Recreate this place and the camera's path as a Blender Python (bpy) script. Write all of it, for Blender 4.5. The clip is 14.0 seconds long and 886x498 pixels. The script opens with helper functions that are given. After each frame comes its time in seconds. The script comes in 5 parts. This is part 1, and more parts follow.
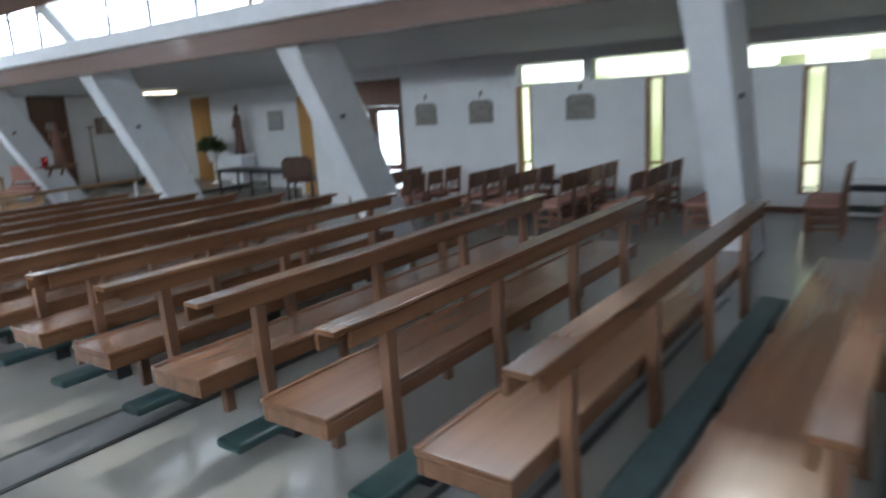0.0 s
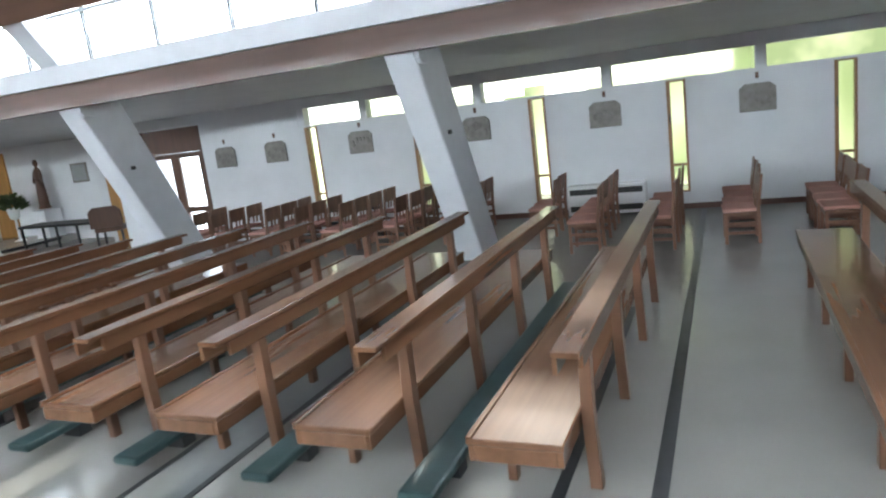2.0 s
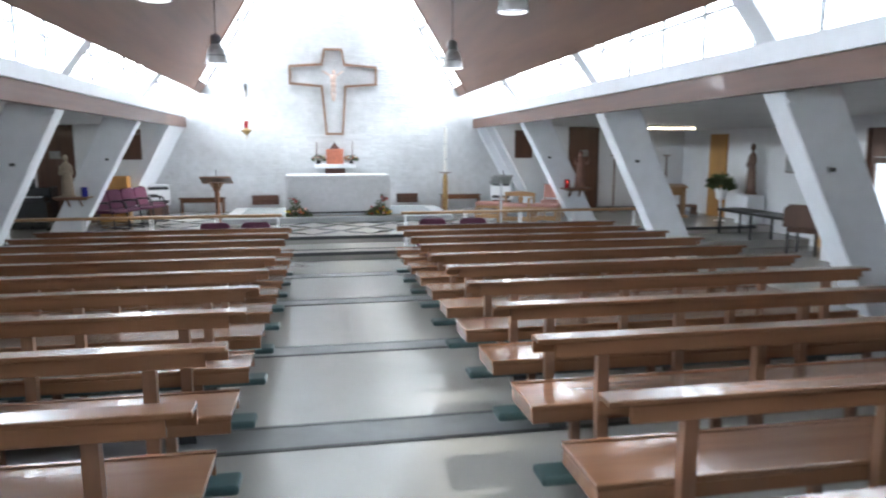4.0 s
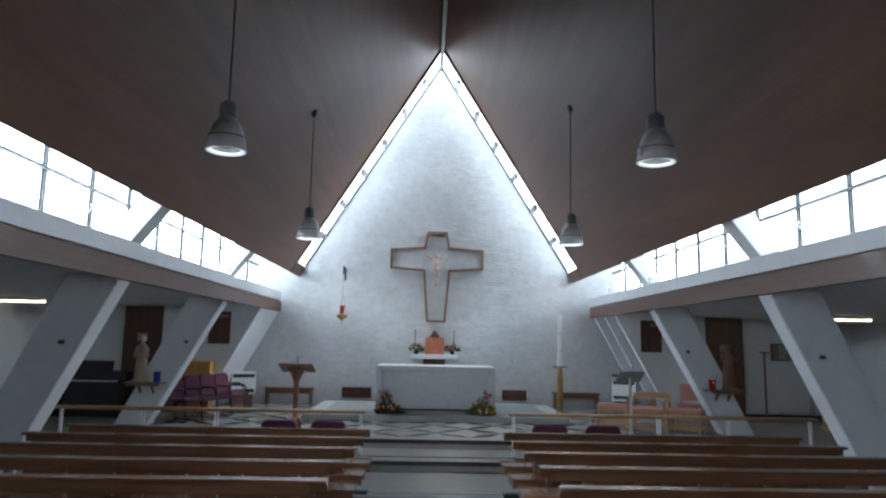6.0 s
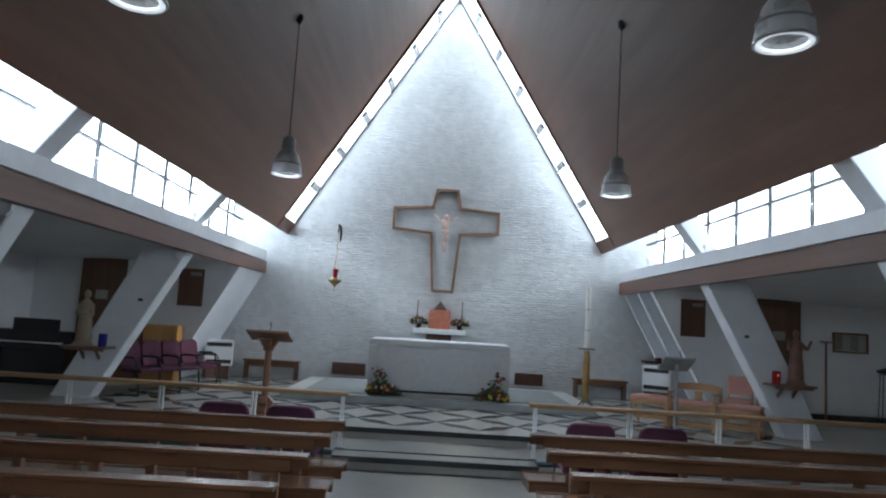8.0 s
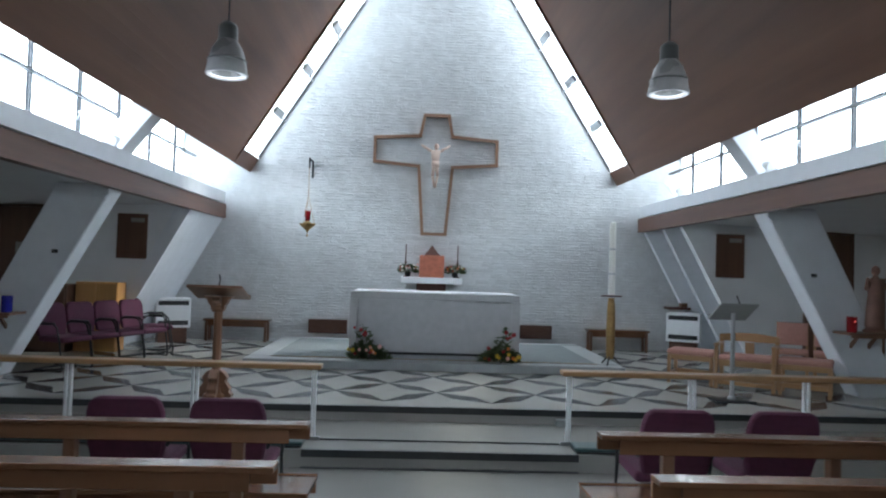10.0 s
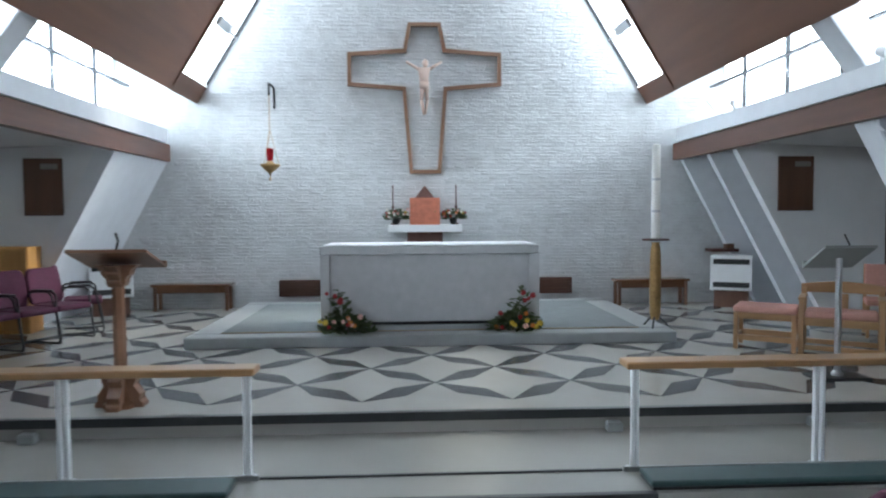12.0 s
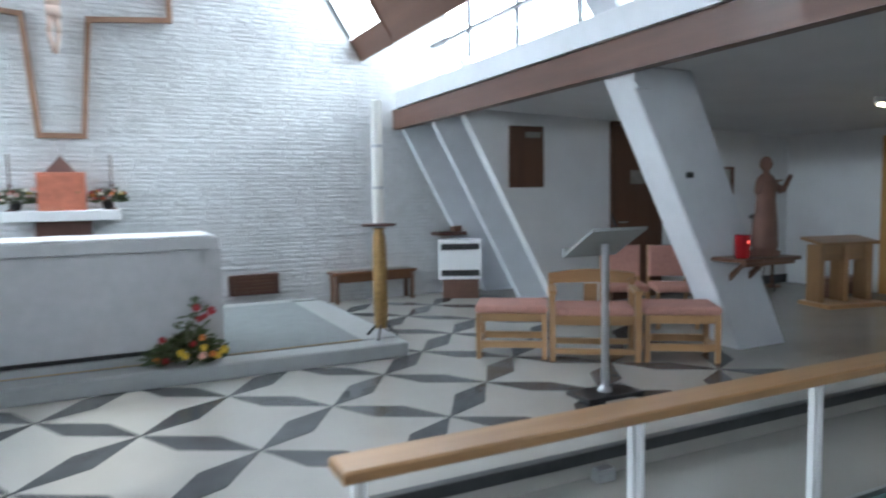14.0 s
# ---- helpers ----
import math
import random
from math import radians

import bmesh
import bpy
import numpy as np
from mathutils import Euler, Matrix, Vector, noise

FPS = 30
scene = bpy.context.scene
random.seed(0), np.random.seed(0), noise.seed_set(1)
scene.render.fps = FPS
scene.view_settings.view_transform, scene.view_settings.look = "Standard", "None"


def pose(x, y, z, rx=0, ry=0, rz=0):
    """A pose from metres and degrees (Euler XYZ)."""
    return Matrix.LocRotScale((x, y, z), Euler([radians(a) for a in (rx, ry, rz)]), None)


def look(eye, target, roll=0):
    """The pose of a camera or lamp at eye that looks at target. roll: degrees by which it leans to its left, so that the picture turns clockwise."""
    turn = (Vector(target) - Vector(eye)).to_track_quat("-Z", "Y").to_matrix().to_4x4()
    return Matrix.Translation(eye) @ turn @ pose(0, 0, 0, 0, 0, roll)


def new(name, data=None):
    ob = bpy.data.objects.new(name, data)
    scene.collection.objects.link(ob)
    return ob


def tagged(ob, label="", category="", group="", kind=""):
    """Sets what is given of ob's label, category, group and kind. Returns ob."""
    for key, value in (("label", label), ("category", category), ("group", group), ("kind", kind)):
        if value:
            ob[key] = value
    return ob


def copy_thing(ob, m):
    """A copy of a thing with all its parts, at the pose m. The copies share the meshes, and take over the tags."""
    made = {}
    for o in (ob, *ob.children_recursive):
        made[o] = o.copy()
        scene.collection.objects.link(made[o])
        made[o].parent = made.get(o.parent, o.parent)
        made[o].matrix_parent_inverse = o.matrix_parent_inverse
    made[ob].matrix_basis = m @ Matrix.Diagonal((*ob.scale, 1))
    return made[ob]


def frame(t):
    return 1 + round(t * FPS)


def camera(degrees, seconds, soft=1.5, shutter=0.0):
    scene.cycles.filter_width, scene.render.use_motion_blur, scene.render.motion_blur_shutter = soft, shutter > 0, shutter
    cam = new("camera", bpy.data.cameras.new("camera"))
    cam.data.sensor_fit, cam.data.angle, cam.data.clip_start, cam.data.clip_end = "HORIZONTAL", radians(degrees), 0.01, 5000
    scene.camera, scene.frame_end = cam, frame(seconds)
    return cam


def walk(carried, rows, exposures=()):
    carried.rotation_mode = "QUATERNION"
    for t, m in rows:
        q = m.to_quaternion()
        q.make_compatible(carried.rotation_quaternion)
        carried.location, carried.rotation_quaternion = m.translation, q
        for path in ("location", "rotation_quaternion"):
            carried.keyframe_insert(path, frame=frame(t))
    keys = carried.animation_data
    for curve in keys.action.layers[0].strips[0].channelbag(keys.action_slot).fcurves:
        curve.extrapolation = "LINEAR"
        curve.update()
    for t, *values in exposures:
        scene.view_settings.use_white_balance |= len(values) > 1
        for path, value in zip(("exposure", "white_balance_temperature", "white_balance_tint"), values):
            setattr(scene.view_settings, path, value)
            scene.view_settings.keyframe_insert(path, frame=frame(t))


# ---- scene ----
cam = camera(66.5, 14.0, soft=2.1, shutter=0.5)
PATH = [
    (0, (-1.124, 2.298, 1.635), (0.446, 3.464, 1.205), -3.6),
    (0.2, (-1.520, 1.980, 1.650), (0.124, 3.074, 1.325), -3.4),
    (0.5, (-2.146, 1.515, 1.728), (-0.436, 2.522, 1.482), -3.4),
    (1, (-2.902, 0.999, 1.787), (-1.142, 1.914, 1.527), -4.9),
    (1.5, (-2.387, 0.999, 1.759), (-0.646, 1.915, 1.399), -3.1),
    (2, (-1.790, 0.983, 1.722), (0.007, 1.768, 1.330), -7.2),
    (2.5, (-1.305, 1.017, 1.720), (0.322, 2.103, 1.304), -3.4),
    (3, (-0.891, 1.177, 1.713), (0.493, 2.556, 1.284), -2.7),
    (3.5, (-0.611, 1.431, 1.733), (0.198, 3.229, 1.404), -4.6),
    (4, (-0.467, 1.800, 1.761), (-0.114, 3.746, 1.463), -0.1),
    (6.5, (-0.267, 4.451, 1.577), (-0.23, 6.423, 1.91), 1.4),
    (7, (-0.248, 5.012, 1.548), (-0.197, 6.994, 1.813), 2.5),
    (7.5, (-0.252, 5.607, 1.561), (-0.211, 7.594, 1.782), 2.7),
    (8, (-0.232, 6.197, 1.481), (-0.208, 8.186, 1.692), 3.5),
    (8.5, (-0.26, 6.811, 1.489), (-0.198, 8.803, 1.661), 2.9),
    (10.8, (-0.378, 9.288, 1.415), (-0.28, 11.286, 1.397), 0.7),
    (11, (-0.338, 9.541, 1.418), (-0.234, 11.538, 1.374), 0.1),
    (11.5, (-0.263, 10.109, 1.444), (-0.219, 12.107, 1.368), -0.9),
    (12, (-0.244, 10.66, 1.431), (-0.151, 12.655, 1.333), -0.4),
    (12.5, (-0.23, 11.182, 1.362), (-0.042, 13.17, 1.236), -0.4),
    (13, (-0.068, 11.74, 1.358), (0.177, 13.717, 1.186), 0.2),
    (13.5, (0.147, 12.229, 1.384), (0.73, 14.133, 1.194), -0.7),
    (14, (0.464, 12.716, 1.386), (1.337, 14.509, 1.229), -1.0),
]
EXPOSURES = [(0, 0.32, 6150, 6), (0.5, 0.8, 6150, 6), (1.0, 0.82, 6200, 6), (1.5, 0.9, 6300, 6), (3.0, 1.22, 6350, 8), (3.5, 1.2, 6250, 9), (4.2, 0.8, 6300, 8), (6.3, -0.53, 5980, 5), (8.7, -0.53, 5980, 5), (11.0, -0.17, 6000, 4), (12.5, -0.02, 6000, 5), (13.2, 0.02, 6000, 5), (14.0, 0.34, 5980, 5)]
walk(cam, [(t, look(eye, target, roll)) for t, eye, target, roll in PATH], EXPOSURES)

# ---- world and large lights ----
world = bpy.data.worlds.new("sky")
scene.world = world
world.use_nodes = True
wn = world.node_tree.nodes
sky = wn.new("ShaderNodeTexSky")
sky.sky_type = "NISHITA"
sky.sun_disc = False
sky.sun_elevation = radians(40)
sky.sun_rotation = radians(75)
world.node_tree.links.new(sky.outputs[0], wn["Background"].inputs[0])
wn["Background"].inputs[1].default_value = 0.12

sun_data = bpy.data.lights.new("sun", "SUN")
sun_data.energy, sun_data.angle, sun_data.color = 2.0, radians(3), (1.0, 0.95, 0.86)
sun = new("sun", sun_data)
sun.matrix_world = look((30, 8, 26), (0, 0, 0))


def sky_panel(name, place, towards, width, height, watts, colour=(0.86, 0.93, 1.0)):
    """Daylight in a window's opening."""
    data = bpy.data.lights.new(name, "AREA")
    data.shape, data.size, data.size_y = "RECTANGLE", width, height
    data.energy, data.color = watts, colour
    ob = new(name, data)
    ob.matrix_world = look(place, towards)
    return ob


# ---- plan ----
COLUMN_Y = (-0.64, 3.78, 8.20, 12.62, 17.05)   # frames along the nave
BACK, FRONT = -3.0, 21.6                        # rear wall, altar wall
SIDE = 8.12                                     # aisle wall
EAVE_X, EAVE_Z, APEX_Z = 3.60, 3.23, 9.15       # main roof
CLERE_Z = 4.08                                  # head of the clerestory
GLASS_Y = 20.42                                 # where the glazed end of the roof begins
SANCT, PLATFORM = -0.025, -0.175                # levels of sanctuary and rail step
RAIL_Y, STEP_Y, NOSE_Y = 14.80, 14.42, 15.62


def ground(y):
    """Level of the nave floor, which falls towards the altar."""
    return -0.029 * max(0.0, min(y, 14.5) - 5.0) - 0.028 * max(0.0, min(y, 14.5) - 12.4)


# ---- materials ----
def mat(name, colour, rough=0.6, metal=0.0, scale=8.0, vary=0.12, bump=0.15, bump_scale=None, spread=0.0, coat=0.0,
        stretch=(1, 1, 1), dark=None, spec=0.5, fine=0.004):
    """A surface with two scales of variation and a fine relief."""
    m = bpy.data.materials.new(name)
    m.use_nodes = True
    nt = m.node_tree
    n, l = nt.nodes, nt.links
    p = n["Principled BSDF"]
    tc = n.new("ShaderNodeTexCoord")
    mp = n.new("ShaderNodeMapping")
    mp.inputs["Scale"].default_value = stretch
    l.new(tc.outputs["Object"], mp.inputs["Vector"])
    n1 = n.new("ShaderNodeTexNoise")
    n1.inputs["Scale"].default_value, n1.inputs["Detail"].default_value = scale, 6
    n2 = n.new("ShaderNodeTexNoise")
    n2.inputs["Scale"].default_value, n2.inputs["Detail"].default_value = scale * 0.13, 3
    l.new(mp.outputs[0], n1.inputs["Vector"])
    l.new(mp.outputs[0], n2.inputs["Vector"])
    mix = n.new("ShaderNodeMix")
    mix.data_type = "FLOAT"
    mix.inputs[0].default_value = 0.5
    l.new(n1.outputs[0], mix.inputs[2])
    l.new(n2.outputs[0], mix.inputs[3])
    ramp = n.new("ShaderNodeMapRange")
    ramp.inputs[1].default_value, ramp.inputs[2].default_value = 0.3, 0.7
    l.new(mix.outputs[0], ramp.inputs[0])
    c = n.new("ShaderNodeMix")
    c.data_type = "RGBA"
    low = dark or tuple(v * (1 - vary) for v in colour)
    high = tuple(min(1.0, v * (1 + vary)) for v in colour)
    c.inputs[6].default_value, c.inputs[7].default_value = (*low, 1), (*high, 1)
    l.new(ramp.outputs[0], c.inputs[0])
    out = c.outputs[2]
    if spread:
        oi = n.new("ShaderNodeObjectInfo")
        hs = n.new("ShaderNodeHueSaturation")
        mr = n.new("ShaderNodeMapRange")
        mr.inputs[3].default_value, mr.inputs[4].default_value = 1 - spread, 1 + spread
        l.new(oi.outputs["Random"], mr.inputs[0])
        l.new(mr.outputs[0], hs.inputs["Value"])
        l.new(out, hs.inputs["Color"])
        out = hs.outputs[0]
    l.new(out, p.inputs["Base Color"])
    rr = n.new("ShaderNodeMapRange")
    rr.inputs[3].default_value, rr.inputs[4].default_value = max(0.02, rough * 0.82), min(1.0, rough * 1.18)
    l.new(n2.outputs[0], rr.inputs[0])
    l.new(rr.outputs[0], p.inputs["Roughness"])
    p.inputs["Metallic"].default_value = metal
    p.inputs["Specular IOR Level"].default_value = spec
    p.inputs["Coat Weight"].default_value = coat
    if bump:
        n3 = n.new("ShaderNodeTexNoise")
        n3.inputs["Scale"].default_value, n3.inputs["Detail"].default_value = bump_scale or scale * 4, 5
        l.new(mp.outputs[0], n3.inputs["Vector"])
        b = n.new("ShaderNodeBump")
        b.inputs["Strength"].default_value, b.inputs["Distance"].default_value = bump, fine
        l.new(n3.outputs[0], b.inputs["Height"])
        l.new(b.outputs[0], p.inputs["Normal"])
    return m


def wood(name, colour, dark, rough=0.38, along="X", spread=0.1, bump=0.2, scale=14.0, coat=0.15):
    stretch = {"X": (0.07, 1, 1), "Y": (1, 0.07, 1), "Z": (1, 1, 0.07)}[along]
    return mat(name, colour, rough, scale=scale, stretch=stretch, dark=dark, bump=bump, spread=spread, coat=coat, fine=0.002)


def glow(name, colour, strength):
    m = bpy.data.materials.new(name)
    m.use_nodes = True
    p = m.node_tree.nodes["Principled BSDF"]
    p.inputs["Base Color"].default_value = (*colour, 1)
    p.inputs["Emission Color"].default_value = (*colour, 1)
    p.inputs["Emission Strength"].default_value = strength
    return m


def glass(name, colour, rough=0.02, ior=1.45):
    m = bpy.data.materials.new(name)
    m.use_nodes = True
    p = m.node_tree.nodes["Principled BSDF"]
    p.inputs["Base Color"].default_value = (*colour, 1)
    p.inputs["Roughness"].default_value = rough
    p.inputs["Transmission Weight"].default_value = 1.0
    p.inputs["IOR"].default_value = ior
    return m


M_WALL = mat("white_plaster", (0.74, 0.75, 0.77), 0.75, scale=3, vary=0.06, bump=0.2, bump_scale=60)
M_CEIL = mat("aisle_ceiling_paint", (0.62, 0.62, 0.63), 0.8, scale=2, vary=0.07, bump=0.15, bump_scale=50)
M_CONC = mat("painted_concrete", (0.72, 0.74, 0.78), 0.6, scale=5, vary=0.07, bump=0.2, bump_scale=40)
M_BRICK = mat("painted_rough_brick", (0.61, 0.62, 0.63), 0.72, scale=6, vary=0.17, bump=0.9, bump_scale=30, spread=0.08, fine=0.012)
M_MORTAR = mat("painted_mortar", (0.585, 0.595, 0.605), 0.85, scale=20, vary=0.12, bump=0.6, bump_scale=80)
M_FLOOR = mat("polished_floor_screed", (0.345, 0.336, 0.314), 0.21, scale=1.6, vary=0.10, bump=0.05, bump_scale=90, spec=0.6, coat=0.12)
M_DUCT = mat("floor_duct_cover", (0.20, 0.21, 0.21), 0.35, scale=6, vary=0.15, bump=0.1)
M_STRIP = mat("dark_floor_strip", (0.035, 0.037, 0.04), 0.4, scale=12, vary=0.25, bump=0.1)
M_STEP = mat("grey_step_stone", (0.33, 0.34, 0.34), 0.4, scale=7, vary=0.12, bump=0.12)
M_TILE_W = mat("pale_marble_floor", (0.41, 0.393, 0.365), 0.17, scale=2.2, vary=0.09, bump=0.04, bump_scale=60, coat=0.1)
M_TILE_D = mat("dark_grey_marble", (0.075, 0.078, 0.082), 0.24, scale=6, vary=0.25, bump=0.05, spread=0.18)
M_ROOF = wood("dark_stained_boarding", (0.160, 0.077, 0.046), (0.098, 0.046, 0.028), rough=0.52, coat=0.0, along="Y", spread=0.12, scale=5)
M_FASCIA = wood("brown_fascia_board", (0.145, 0.066, 0.042), (0.09, 0.042, 0.028), rough=0.45, along="Y")
M_PEW = wood("oak_pew", (0.205, 0.102, 0.056), (0.125, 0.060, 0.032), rough=0.24, along="X", spread=0.10, coat=0.25)
M_PEWZ = wood("oak_pew_post", (0.19, 0.095, 0.056), (0.11, 0.054, 0.031), rough=0.36, along="Z")
M_CROSS = wood("faded_brown_batten", (0.27, 0.155, 0.095), (0.19, 0.105, 0.066), rough=0.6, along="X", coat=0.0)
M_LECT = wood("red_brown_lectern", (0.27, 0.135, 0.075), (0.16, 0.078, 0.045), rough=0.36, along="Z")
M_OAK = wood("light_oak", (0.42, 0.245, 0.115), (0.29, 0.16, 0.072), rough=0.34, along="X")
M_OAKZ = wood("light_oak_upright", (0.40, 0.23, 0.11), (0.27, 0.15, 0.07), rough=0.38, along="Z")
M_ORANGE = wood("orange_veneer", (0.52, 0.28, 0.09), (0.40, 0.20, 0.06), rough=0.4, along="Z")
M_DOOR = wood("dark_door_veneer", (0.115, 0.052, 0.030), (0.070, 0.032, 0.020), rough=0.38, along="Z")
M_CHAIR = wood("chair_beech", (0.21, 0.105, 0.064), (0.125, 0.06, 0.037), rough=0.4, along="Z")
M_PINK = mat("pink_cushion", (0.46, 0.24, 0.20), 0.9, scale=30, vary=0.14, bump=0.4, bump_scale=200)
M_PURPLE = mat("purple_upholstery", (0.085, 0.020, 0.048), 0.88, scale=25, vary=0.2, bump=0.4, bump_scale=220)
M_TEAL = mat("teal_vinyl", (0.032, 0.066, 0.068), 0.42, scale=9, vary=0.2, bump=0.2, bump_scale=60)
M_BLACK = mat("black_metal", (0.016, 0.016, 0.018), 0.4, scale=20, vary=0.3, bump=0.1)
M_FRAME = mat("grey_steel_frame", (0.085, 0.088, 0.095), 0.45, scale=20, vary=0.2, bump=0.1)
M_PIANO = mat("black_lacquer", (0.012, 0.012, 0.013), 0.16, scale=5, vary=0.3, bump=0.03)
M_WHITE = mat("white_enamel", (0.80, 0.81, 0.82), 0.35, scale=8, vary=0.04, bump=0.05)
M_STEEL = mat("brushed_steel", (0.55, 0.56, 0.58), 0.32, metal=1.0, scale=30, vary=0.1, bump=0.1)
M_ALU = mat("ribbed_acrylic_shade", (0.50, 0.50, 0.50), 0.28, metal=0.15, scale=20, vary=0.1, bump=0.08)
M_BRASS = mat("aged_brass", (0.36, 0.23, 0.095), 0.45, metal=0.7, scale=30, vary=0.35, bump=0.25)
M_STONE = mat("grey_altar_stone", (0.44, 0.44, 0.45), 0.55, scale=10, vary=0.10, bump=0.25, bump_scale=70)
M_LINEN = mat("white_linen", (0.86, 0.87, 0.88), 0.9, scale=40, vary=0.03, bump=0.3, bump_scale=120)
M_CARPET = mat("grey_green_carpet", (0.23, 0.25, 0.25), 0.95, scale=40, vary=0.15, bump=0.6, bump_scale=300)
M_COPPER = mat("pink_copper", (0.62, 0.22, 0.14), 0.4, metal=0.55, scale=14, vary=0.22, bump=0.4)
M_ROOFLET = mat("dark_copper", (0.10, 0.045, 0.035), 0.45, metal=0.4, scale=14, vary=0.2)
M_WAX = mat("white_wax", (0.83, 0.82, 0.78), 0.45, scale=8, vary=0.04, bump=0.1)
M_REDGLASS = mat("red_glass", (0.26, 0.01, 0.015), 0.15, scale=6, vary=0.2, bump=0.0)
M_BLUEGLASS = mat("blue_glass", (0.02, 0.02, 0.28), 0.15, scale=6, vary=0.2, bump=0.0)
M_LEAF = mat("green_leaf", (0.065, 0.095, 0.035), 0.6, scale=20, vary=0.4, bump=0.1)
M_FLESH = mat("painted_figure", (0.66, 0.50, 0.42), 0.5, scale=6, vary=0.15, bump=0.1)
M_PLASTER = mat("painted_plaster_figure", (0.22, 0.115, 0.085), 0.6, scale=6, vary=0.3, bump=0.2)
M_PICTURE = mat("grey_relief", (0.26, 0.24, 0.22), 0.6, scale=12, vary=0.35, bump=0.6, bump_scale=30)
M_TUBE = glow("warm_tube", (1.0, 0.86, 0.62), 6.0)
M_LAMPGLOW = glow("lamp_diffuser", (0.9, 0.92, 0.95), 0.9)
M_CLEAR = glass("clear_pane", (1, 1, 1), 0.0, 1.02)
M_FROST = glass("frosted_yellow_pane", (0.93, 0.97, 0.82), 0.30, 1.2)


# ---- mesh helpers ----
def mesh_ob(name, bm, material):
    me = bpy.data.meshes.new(name)
    bmesh.ops.recalc_face_normals(bm, faces=bm.faces)
    bm.to_mesh(me)
    bm.free()
    me.materials.append(material)
    return new(name, me)


def part(name, bm, material, parent, label=""):
    """Links a bmesh as one mesh under a thing or a part."""
    ob = mesh_ob(name, bm, material)
    ob.parent = parent
    return tagged(ob, label)


def thing(name, place, label, category, group="", turn=0.0):
    ob = new(name)
    ob.empty_display_size = 0.1
    ob.matrix_basis = pose(*place, 0, 0, turn)
    return tagged(ob, label, category, group)


def structure(name, bm, material, label=""):
    return tagged(mesh_ob(name, bm, material), label, name.split("_")[0], kind="structure")


def smooth(ob):
    for f in ob.data.polygons:
        f.use_smooth = True
    return ob


def box(x0, y0, z0, x1, y1, z1, bevel=0.0, bm=None, seg=1):
    own = bmesh.new()
    bmesh.ops.create_cube(own, size=1)
    for v in own.verts:
        v.co = ((x0 + x1) / 2 + v.co.x * (x1 - x0), (y0 + y1) / 2 + v.co.y * (y1 - y0), (z0 + z1) / 2 + v.co.z * (z1 - z0))
    if bevel:
        bmesh.ops.bevel(own, geom=own.edges[:], offset=bevel, segments=seg, affect="EDGES", profile=0.5)
    return merge(own, bm)


def merge(own, bm):
    if bm is None:
        return own
    tmp = bpy.data.meshes.new("tmp")
    own.to_mesh(tmp)
    own.free()
    bm.from_mesh(tmp)
    bpy.data.meshes.remove(tmp)
    return bm


def prism(points, axis, a, b, bevel=0.0, bm=None):
    """A polygon, given in the two other axes in order, drawn out along axis from a to b."""
    own = bmesh.new()

    def put(u, v, w):
        return {"x": (w, u, v), "y": (u, w, v), "z": (u, v, w)}[axis]
    lo = [own.verts.new(put(u, v, a)) for u, v in points]
    hi = [own.verts.new(put(u, v, b)) for u, v in points]
    own.faces.new(lo)
    own.faces.new(hi[::-1])
    for i in range(len(points)):
        j = (i + 1) % len(points)
        own.faces.new((lo[i], hi[i], hi[j], lo[j]))
    if bevel:
        bmesh.ops.bevel(own, geom=own.edges[:], offset=bevel, segments=1, affect="EDGES")
    return merge(own, bm)


def hull(pts, bm=None):
    own = bmesh.new()
    for p in pts:
        own.verts.new(p)
    bmesh.ops.convex_hull(own, input=own.verts[:])
    return merge(own, bm)


def lathe(profile, sides=20, at=(0, 0, 0), bm=None, cap=True):
    """A turned shape from (radius, height) pairs."""
    own = bmesh.new()
    rings = []
    for r, z in profile:
        rings.append([own.verts.new((at[0] + max(r, 0.0005) * math.cos(2 * math.pi * k / sides),
                                     at[1] + max(r, 0.0005) * math.sin(2 * math.pi * k / sides), at[2] + z)) for k in range(sides)])
    for a, b in zip(rings, rings[1:]):
        for k in range(sides):
            own.faces.new((a[k], a[(k + 1) % sides], b[(k + 1) % sides], b[k]))
    if cap:
        own.faces.new(rings[0][::-1])
        own.faces.new(rings[-1])
    return merge(own, bm)


def rod(p, q, r, sides=8, bm=None, r2=None):
    own = bmesh.new()
    p, q = Vector(p), Vector(q)
    d = q - p
    m = Matrix.Translation((p + q) / 2) @ d.to_track_quat("Z", "Y").to_matrix().to_4x4()
    bmesh.ops.create_cone(own, cap_ends=True, segments=sides, radius1=r, radius2=r if r2 is None else r2, depth=d.length, matrix=m)
    return merge(own, bm)


def bent(points, r, sides=8, bm=None):
    for p, q in zip(points, points[1:]):
        bm = rod(p, q, r, sides, bm)
    return bm


def ball(c, r, bm=None, squash=(1, 1, 1), sub=2):
    own = bmesh.new()
    bmesh.ops.create_icosphere(own, subdivisions=sub, radius=r)
    for v in own.verts:
        v.co = (c[0] + v.co.x * squash[0], c[1] + v.co.y * squash[1], c[2] + v.co.z * squash[2])
    return merge(own, bm)


